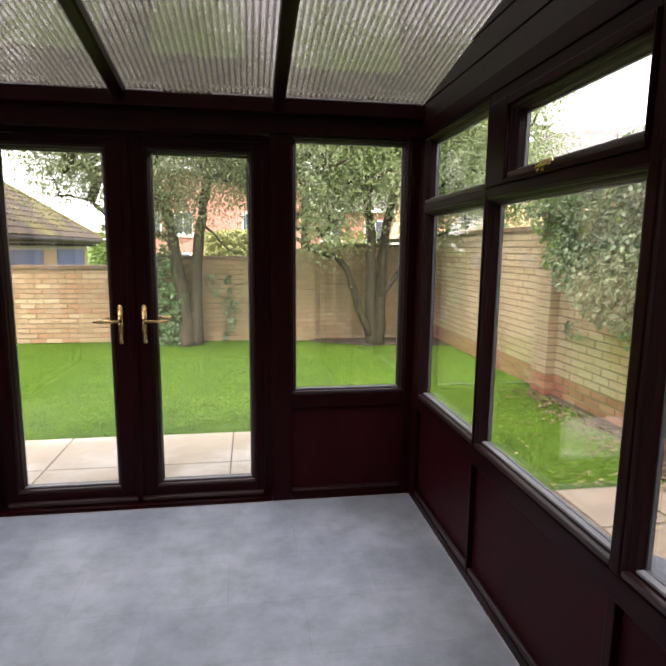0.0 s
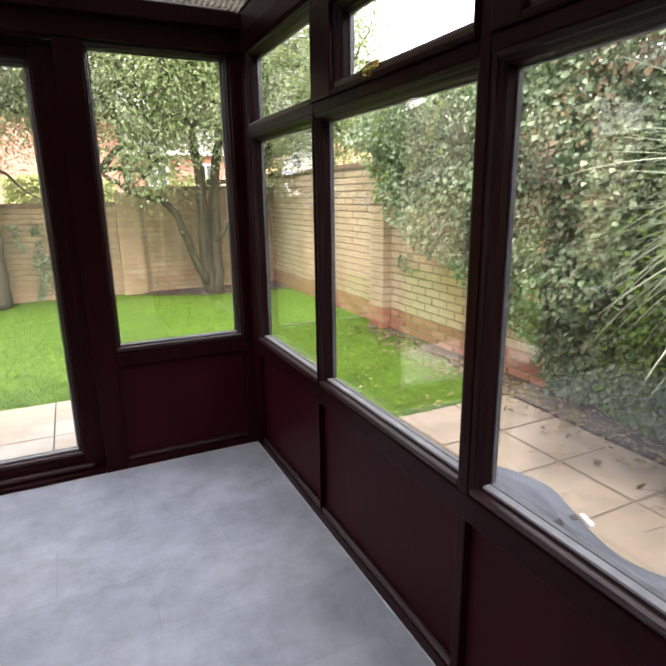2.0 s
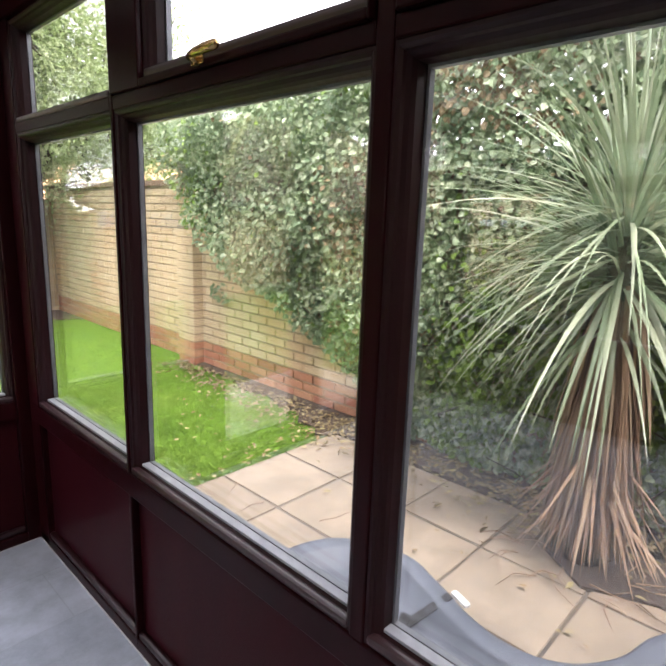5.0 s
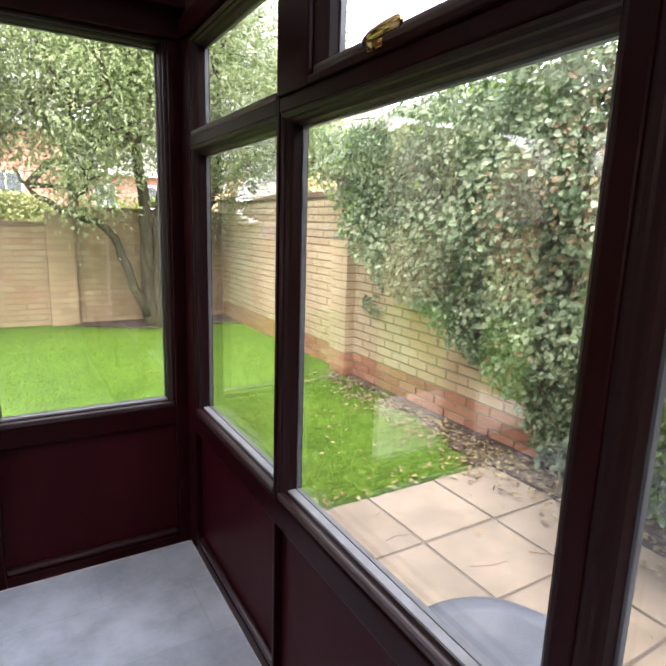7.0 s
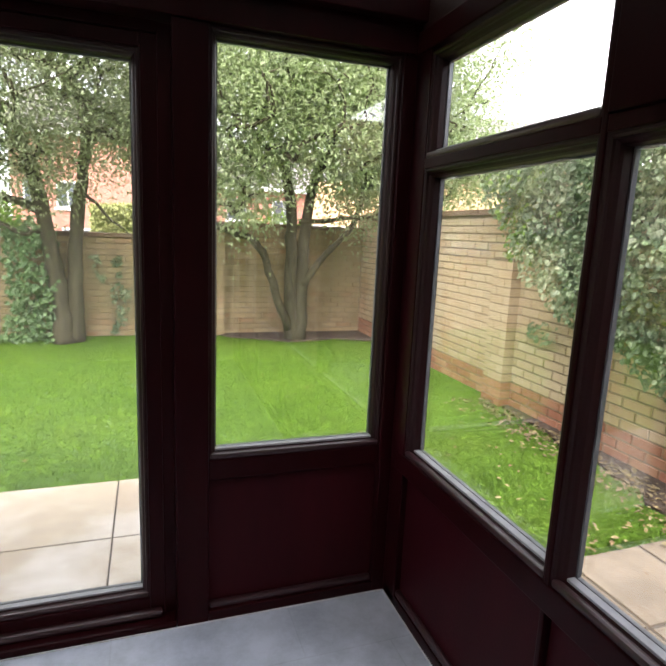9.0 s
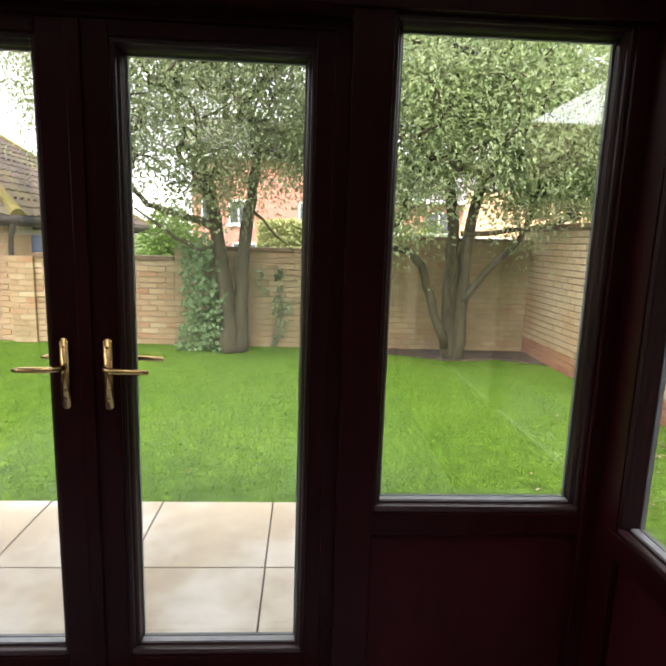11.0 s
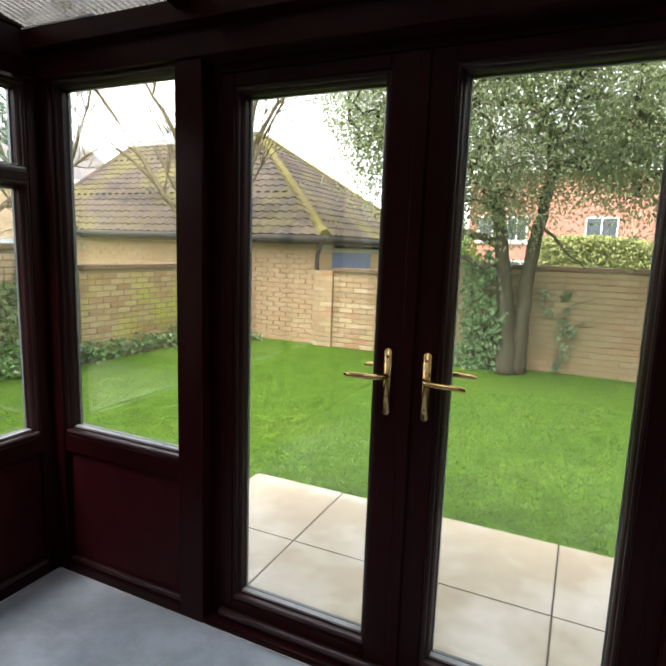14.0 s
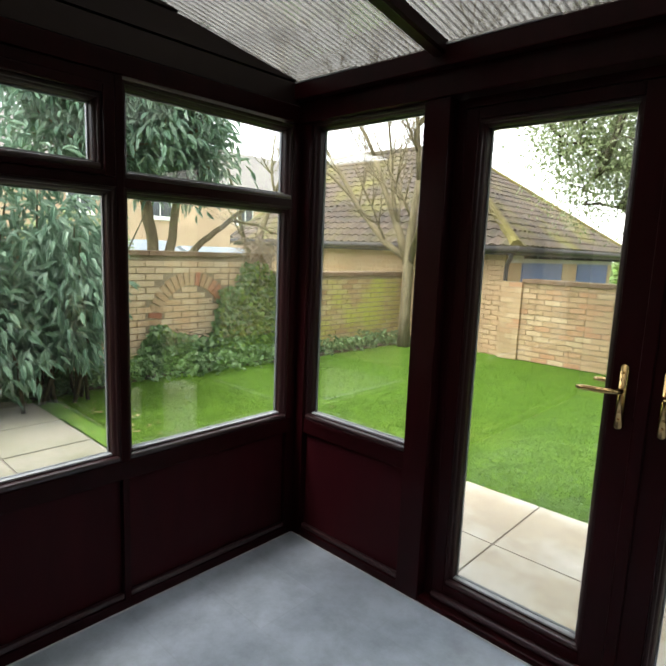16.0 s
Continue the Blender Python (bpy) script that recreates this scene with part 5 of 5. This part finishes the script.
def garage():
    g = thing("garage", "low brick garage block with a mossy hipped tile roof", "garage", at=(-6.7, 11.3, GROUND))
    x0, x1, y0, y1 = -9.73, -3.72, 8.80, 13.8
    bm = bmesh.new()
    add_box(bm, (x0, y0 + 0.012, GROUND - 0.05), (x1 - 0.012, y1, 1.53))
    part("wall_core", bm, SOFT_MORTAR, g)
    hip_roof(g, x0 - 0.27, x1 + 0.27, y0 - 0.27, y1 + 0.25, 1.56, 3.60, -9.55, -6.35, 11.3, TILE, 290)
    box("fascia", (x0 - 0.25, y0 - 0.245, 1.44), (x1 + 0.25, y0 - 0.225, 1.565), FASCIA, g)
    box("fascia", (x1 + 0.225, y0 - 0.222, 1.44), (x1 + 0.245, y1 + 0.2, 1.565), FASCIA, g)
    box("soffit", (x0 - 0.2, y0 - 0.22, 1.475), (x1 + 0.22, y1 + 0.2, 1.50), FASCIA, g)
    for p, q in (((x0 - 0.25, y0 - 0.30, 1.53), (x1 + 0.29, y0 - 0.30, 1.52)), ((x1 + 0.29, y0 - 0.30, 1.52), (x1 + 0.29, y1 + 0.2, 1.53))):
        bm = bmesh.new()
        tube(bm, [p, q], [0.052, 0.052], 10)
        part("gutter", bm, FASCIA, g, "black plastic gutter", smooth=True)
    bm = bmesh.new()
    tube(bm, [(x1 + 0.22, y0 - 0.28, 1.50), (x1 + 0.20, y0 - 0.26, 1.40), (x1 + 0.06, y0 - 0.06, 1.30), (x1 + 0.05, y0 - 0.05, 1.20), (x1 + 0.05, y0 - 0.05, 1.0)], [0.034] * 5, 10)
    part("downpipe", bm, FASCIA, g, "black plastic downpipe", smooth=True)
    for k in range(9):
        y = 9.4 + k * 0.52
        box("rafter_foot", (x1 + 0.02, y, 1.40), (x1 + 0.22, y + 0.06, 1.47), FASCIA, g)
    box("lintel", (x1 - 0.01, y0 + 0.1, 1.33), (x1 + 0.012, y1, 1.475), RENDER, g)
    for ya, yb in ((9.35, 11.05), (11.75, 13.6)):
        d = box("garage_door", (x1 - 0.02, ya, GROUND), (x1 + 0.004, yb, 1.33), BLUE, g, "blue up-and-over door")
        for k in range(11):
            z = 0.72 + k * 0.055
            bm = bmesh.new()
            add_box(bm, (x1 + 0.0045, ya + 0.04, z), (x1 + 0.014, yb - 0.04, z + 0.036))
            part("door_rib", bm, BLUE, d)
    for ya, yb, nm in ((y0 + 0.1, 9.35, "pier"), (11.05, 11.75, "pier"), (13.6, y1, "pier")):
        box(nm, (x1 - 0.02, ya, GROUND), (x1 + 0.010, yb, 1.33), FADED_BRICK, g)
    shared = mesh_from("garage_brick", BRICK_V, BRICK_F)
    shared.materials.append(FADED_BRICK)
    vs, fs, k = [], [], 0
    rng = random.Random(2)
    while GROUND + (k + 1) * COURSE < 1.46:
        z = GROUND + (k + 0.5) * COURSE
        u = -9.5 - (0.11 if k % 2 else 0)
        while u < x1 - 0.02:
            b = min(u + LENGTH, x1)
            m = Matrix.Translation(((u + b) / 2, y0 + 0.012 - rng.uniform(0, 0.003), z)) @ Matrix.Diagonal(((b - u) / LENGTH, 1, 1, 1))
            if b - u > 0.03:
                if u > -5.35:
                    ob = new("brick", shared)
                    ob.parent = g
                    ob.matrix_basis = Matrix.Translation(-g.location) @ m
                else:
                    o = len(vs)
                    vs.extend(m @ Vector(v) for v in BRICK_V)
                    fs.extend(tuple(o + j for j in f) for f in BRICK_F)
            u += LENGTH
        k += 1
    tagged(mesh_part("brick_rest", mesh_from("brick_rest", vs, fs), FADED_BRICK, g), kind="stuff")


garage()


def house(name, label, centre, size, turn, wall_mat, roof_mat, eaves, ridge, windows, brick_band=None):
    """A far house: walls, pitched roof, windows with frames and panes. windows: (u, z, w, h) on its front."""
    h = thing(name, label, "house", at=(centre[0], centre[1], GROUND))
    h.rotation_euler = (0, 0, radians(turn))
    w, d = size

    def piece(nm, bm, mat, owner, lbl=""):
        finish(bm)
        me = bpy.data.meshes.new(nm)
        bm.to_mesh(me)
        bm.free()
        me.materials.append(mat)
        ob = new(nm, me)
        ob.parent = owner
        return tagged(ob, lbl)

    bm = bmesh.new()
    add_box(bm, (-w / 2, 0, -0.5), (w / 2, d, eaves))
    piece("walls", bm, wall_mat, h)
    bm = bmesh.new()
    o = 0.35
    vs = [bm.verts.new(v) for v in ((-w / 2 - o, -o, eaves - 0.1), (w / 2 + o, -o, eaves - 0.1), (w / 2 + o, d + o, eaves - 0.1), (-w / 2 - o, d + o, eaves - 0.1), (-w / 2 - o, d / 2, ridge), (w / 2 + o, d / 2, ridge))]
    for f in ((0, 1, 5, 4), (2, 3, 4, 5), (0, 4, 3), (1, 2, 5), (0, 3, 2, 1)):
        bm.faces.new([vs[i] for i in f])
    piece("roof", bm, roof_mat, h)
    bm = bmesh.new()
    add_box(bm, (-w / 2 - o, -o - 0.02, eaves - 0.22), (w / 2 + o, -o + 0.02, eaves - 0.02))
    piece("fascia", bm, WHITE if name == "house" else FASCIA, h, "white fascia board" if name == "house" else "dark fascia board")
    for u, z, ww, hh in windows:
        bm = bmesh.new()
        add_box(bm, (u - ww / 2, -0.05, z), (u + ww / 2, 0.03, z + hh))
        win = piece("window", bm, WHITE, h, "white framed window")
        cols = max(1, round(ww / 0.55))
        for c in range(cols):
            a = u - ww / 2 + 0.07 + c * (ww - 0.07) / cols
            b = u - ww / 2 + (c + 1) * (ww - 0.07) / cols
            bm = bmesh.new()
            add_box(bm, (a, -0.06, z + 0.08), (b, -0.045, z + hh - 0.08))
            pn = piece("pane", bm, DARK_PANE, win)
        bm = bmesh.new()
        add_box(bm, (u - ww / 2 - 0.08, -0.10, z - 0.10), (u + ww / 2 + 0.08, 0.03, z - 0.002))
        piece("sill", bm, WHITE, win)
    return h


house("house", "red brick house with white windows beyond the trees", (-1.3, 28.0), (8.0, 7.0), 0, FAR_RED, FAR_ROOF, 5.3, 7.6, [(-1.8, 2.05, 0.95, 1.15), (1.7, 2.05, 1.3, 1.15), (-3.2, 2.05, 0.7, 1.15), (-1.5, 0.0, 1.2, 1.2), (1.7, 0.0, 1.2, 1.2)])
house("house", "pale pink brick house with white windows beyond the wall", (7.4, 29.0), (8.2, 7.0), 0, FAR_RED, FAR_ROOF, 3.6, 6.0, [(-3.0, 1.9, 1.0, 1.1), (-0.6, 1.9, 1.2, 1.1), (2.2, 1.9, 1.2, 1.1)])
house("house", "low red house with an orange tiled roof", (8.6, 16.5), (7.5, 6.0), -20, FAR_RED, FAR_ORANGE, 1.7, 3.3, [(-1.5, 0.4, 1.2, 0.9), (1.5, 0.4, 1.2, 0.9)])
house("house", "house with a grey tiled roof beyond the ivy wall", (14.4, 16.6), (10.0, 7.0), -38, FAR_TAN, FAR_ROOF, 4.2, 6.4, [(-2.5, 1.9, 1.2, 1.1), (1.5, 1.9, 1.2, 1.1)])
house("house", "tan brick house with white windows beyond the west wall", (-22.0, 14.5), (17.0, 7.0), 90, FAR_TAN, FAR_ROOF, 4.2, 6.6, [(-4.4, 2.55, 1.0, 1.05), (3.6, 2.55, 1.0, 1.05), (5.9, 2.55, 1.0, 1.05), (-1.0, 2.55, 1.2, 1.05), (3.4, 0.0, 1.0, 1.1), (5.8, 0.4, 0.8, 1.2)])
house("shed", "garden shed with a pale felt roof", (-14.0, 8.9), (1.2, 2.0), 90, FAR_TAN, plain("pale_felt", (0.17, 0.20, 0.225), (0.23, 0.26, 0.285), 0.8, 2.0), 1.15, 1.55, [])
house("shed", "long low shed with a pale roof", (-13.5, 11.2), (1.6, 2.4), 90, FAR_TAN, bpy.data.materials["pale_felt"], 1.0, 1.42, [])


def far_hedge():
    rng = np.random.default_rng(90)
    n = 11000
    plant = thing("far_hedge", "pale green clipped hedge beyond the wall", "hedge", at=(-0.9, 15.0, GROUND))
    x = rng.uniform(-1.05, 1.3, n)
    top = 1.62 + 0.22 * np.cos((x + 0.1) * 0.9)
    z = GROUND + (top - GROUND) * rng.random(n) ** 0.5
    y = 14.6 + rng.random(n) * 0.8
    foliage("leaves", np.stack([x, y, z], 1), random_dirs(rng, n) + np.array([0, -0.4, 0]), random_dirs(rng, n) * 0.5 + np.array([0, -0.5, 1.0]), 0.10, 0.06, varied("hedge_leaf", [(0.42, 0.44, 0.17), (0.48, 0.49, 0.21), (0.38, 0.41, 0.16)], 0.85, bumps=0, trans=0.3), plant)
    bm = bmesh.new()
    add_box(bm, (-0.95, 14.8, GROUND), (1.2, 15.3, 1.35))
    part("inner_growth", bm, LEAF_BRIGHT, plant)
    for cx, cy, r, seed in ((-3.5, 16.5, 0.8, 5), (-6.0, 24.0, 1.6, 6), (4.6, 22.0, 1.5, 7), (-13.5, 6.5, 1.6, 8), (10.5, 9.0, 1.5, 9)):
        rng = np.random.default_rng(seed)
        m = 1600
        d = random_dirs(rng, m) * rng.random((m, 1)) ** 0.4
        p = np.array([cx, cy, 1.0]) + d * np.array([r, r * 0.8, 1.1])
        p[:, 2] = np.maximum(p[:, 2], GROUND)
        bush = thing("bush", "rounded green garden bush beyond the wall", "bush", at=(cx, cy, GROUND))
        foliage("leaves", p, d + random_dirs(rng, m) * 0.6, random_dirs(rng, m) * 0.5 + np.array([0, 0, 1.0]), 0.16, 0.09, LEAF_BRIGHT if seed % 2 else LEAF_TREE, bush)


far_hedge()


# ---- grass, litter ----
def grass():
    rng = np.random.default_rng(123)
    n = 220000
    x, y = rng.uniform(-5.4, 3.1, n), 3.05 + 5.65 * rng.random(n) ** 1.25
    keep = ~((x > -1.86) & (x < 1.18) & (y < 4.37))
    x, y = x[keep], y[keep]
    n = len(x)
    lift = np.array([0.012 * noise.noise((u * 1.3, v * 1.3, 0.0)) for u, v in zip(x, y)])
    p = np.stack([x, y, GROUND - 0.003 + lift], 1)
    a = rng.uniform(0, math.tau, n)
    run, w = rng.uniform(0.012, 0.034, n), rng.uniform(0.0025, 0.005, n)
    side = np.stack([-np.sin(a) * w, np.cos(a) * w, np.zeros(n)], 1)
    tip = p + np.stack([np.cos(a) * run, np.sin(a) * run, rng.uniform(0.005, 0.017, n)], 1)
    verts = np.stack([p - side, p + side, tip], 1).reshape(-1, 3)
    me = mesh_from("grass", verts.tolist(), (np.arange(n)[:, None] * 3 + np.array([[0, 1, 2]])).tolist())
    me.materials.append(GRASS)
    tagged(new("grass", me), "short mown grass blades over the lawn", "grass", kind="stuff")


grass()


def litter():
    rng = np.random.default_rng(321)
    spots = []
    for n, fx, fy in ((230, (2.62, 3.10), (0.6, 5.4)), (260, (2.60, 3.08), (1.5, 3.35)), (70, (1.2, 3.0), (2.98, 3.20)), (60, (1.1, 2.9), (0.6, 3.1)), (180, (-6.0, -2.4), (2.84, 3.45)), (60, (-5.3, 3.0), (3.2, 8.4)), (40, (1.3, 3.0), (7.9, 8.6)), (40, (2.0, 3.0), (3.1, 4.6))):
        q = rng.uniform((fx[0], fy[0]), (fx[1], fy[1]), (n, 2))
        spots.append(q)
    q = np.concatenate(spots)
    q = q[~((q[:, 0] > -1.9) & (q[:, 0] < 1.2) & (q[:, 1] < 4.4) & (q[:, 1] > 3.0))]
    n = len(q)
    p = np.column_stack([q, np.full(n, GROUND + 0.022)])
    d = random_dirs(rng, n) * np.array([1, 1, 0.15])
    s = rng.uniform(0.018, 0.046, n)
    ob = foliage("fallen_leaves", p, d, random_dirs(rng, n) * 0.3 + np.array([0, 0, 1.0]), s, s * 0.55, LEAF_FALLEN, None, 0.15, 0.05)
    tagged(ob, "pale yellow fallen leaves over lawn and paving", "fallen leaves", kind="stuff")
    n = 1100
    q = np.column_stack([3.04 - np.abs(rng.normal(size=n)) * 0.20, rng.uniform(0.6, 5.3, n), np.full(n, GROUND + 0.026)])
    s = rng.uniform(0.02, 0.06, n)
    ob = foliage("leaf_litter", q, random_dirs(rng, n) * np.array([1, 1, 0.3]), random_dirs(rng, n) * 0.5 + np.array([0, 0, 1.0]), s, s * 0.5, LEAF_DRY, None, 0.2, 0.05)
    tagged(ob, "brown dry leaf litter under the ivy", "leaf litter", kind="stuff")
    bm = bmesh.new()
    for k in range(20):
        x, y, a, L = rng.uniform(1.5, 3.05), rng.uniform(0.7, 3.1), rng.uniform(0, math.tau), rng.uniform(0.05, 0.25)
        if x < 2.15 and y < 2.05:
            continue
        tube(bm, [(x, y, GROUND + 0.016), (x + L * 0.5 * math.cos(a), y + L * 0.5 * math.sin(a), GROUND + 0.02), (x + L * math.cos(a + 0.2), y + L * math.sin(a + 0.2), GROUND + 0.016)], [0.0022, 0.002, 0.0012], 4)
    for k in range(30):
        a, r, L = rng.uniform(0, math.tau), rng.uniform(0.10, 0.30), rng.uniform(0.08, 0.22)
        x, y, b = 2.58 + r * math.cos(a), 1.36 + r * math.sin(a), a + rng.normal() * 0.9
        tube(bm, [(x, y, GROUND + 0.018), (x + L * 0.5 * math.cos(b), y + L * 0.5 * math.sin(b), GROUND + 0.03), (x + L * math.cos(b + 0.3), y + L * math.sin(b + 0.3), GROUND + 0.017)], [0.003, 0.003, 0.0012], 4)
    tagged(part("twigs", bm, STRAW), "thin brown twigs scattered on the slabs", "twigs", kind="stuff")


litter()

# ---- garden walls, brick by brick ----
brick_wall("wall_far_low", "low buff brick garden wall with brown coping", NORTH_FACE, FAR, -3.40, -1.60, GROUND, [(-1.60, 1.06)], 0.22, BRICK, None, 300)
# this stretch and its pier carry tree shade in their brick colour
brick_wall("wall_far", "buff brick garden wall stepping up towards the corner", NORTH_FACE, FAR, -1.60, 3.15, GROUND, [(0.98, 1.215), (3.15, 1.425)], 0.22, SHADED_ALGAE_BRICK, None, 300, lambda u, z: abs(u + 0.2))
brick_wall("wall_right", "tall buff brick garden wall with red base courses", EAST_FACE, 3.15, -2.5, 8.97, GROUND, [(8.97, 1.61)], 0.22, PALE_BRICK, (0.16, RED_BRICK), 300, lambda u, z: abs(u - 4.7), lambda u, z: u < 2.5)


def arch(u, z):
    return 0.40 < math.hypot(u - 4.85, z - 0.52) < 0.575 and z > 0.2


brick_wall("wall_arch", "buff brick garden wall with a blind brick arch", WEST_FACE, -5.8, 2.0, 6.1, GROUND, [(6.1, 1.27)], 0.22, PALE_BRICK, None, 300, lambda u, z: abs(u - 4.8), arch)
brick_wall("wall_mossy", "buff brick garden wall greened by moss", MOSS_FACE, -5.5, 6.1, 8.80, GROUND, [(8.80, 1.04)], 0.22, MOSSY_BRICK, None, 300, lambda u, z: u)


def arch_ring():
    ring_ob = thing("brick_arch", "blind arch of faded red and pink bricks set in the garden wall", "arch", "structure")
    me = mesh_from("arch_brick", *frustum(0.066, 0.165, 0.014))
    old = mesh_from("faded_brick", *frustum(0.066, 0.165, 0.014))
    me.materials.append(RED_BRICK)
    old.materials.append(FADED_BRICK)
    for k in range(29):
        a = radians(-38 + 256 * k / 28)
        ob = new("brick", me if k in (8, 9, 10, 13, 23) else old)
        ob.parent = ring_ob
        ob.matrix_basis = WEST_FACE @ Matrix.Translation((4.85 + 0.488 * math.cos(a), 0.002, 0.52 + 0.488 * math.sin(a))) @ Matrix.Rotation(radians(90) - a, 4, "Y")


arch_ring()


def pier(name, face, u0, u1, top, out, material, base=None):
    p = thing(name, "projecting brick pier of the garden wall", "pier", "structure")
    k = 0
    while GROUND + (k + 1) * COURSE < top:
        z = GROUND + k * COURSE
        cuts = [u0, (u0 + u1) / 2 + (0.05 if k % 2 else -0.05), u1]
        for a, b in zip(cuts, cuts[1:]):
            q, r = face @ Vector((a + 0.004, 0.0, z + 0.004)), face @ Vector((b - 0.004, -out, z + COURSE - 0.006))
            box("brick", [min(c) for c in zip(q, r)], [max(c) for c in zip(q, r)], base[1] if base and z < base[0] else material, p, bevel=0.003)
        k += 1
    q, r = face @ Vector((u0 + 0.006, 0.0, GROUND)), face @ Vector((u1 - 0.006, -out + 0.006, top - 0.02))
    box("core", [min(c) for c in zip(q, r)], [max(c) for c in zip(q, r)], MORTAR, p)


pier("wall_pier_right", EAST_FACE, 5.08, 5.36, 1.26, 0.11, PALE_BRICK, (0.16, RED_BRICK))
pier("wall_pier_far", NORTH_FACE, 0.80, 1.13, 1.42, 0.11, SHADED_ALGAE_BRICK)
pier("wall_pier_left", NORTH_FACE, -3.68, -3.38, 1.09, 0.06, BRICK)
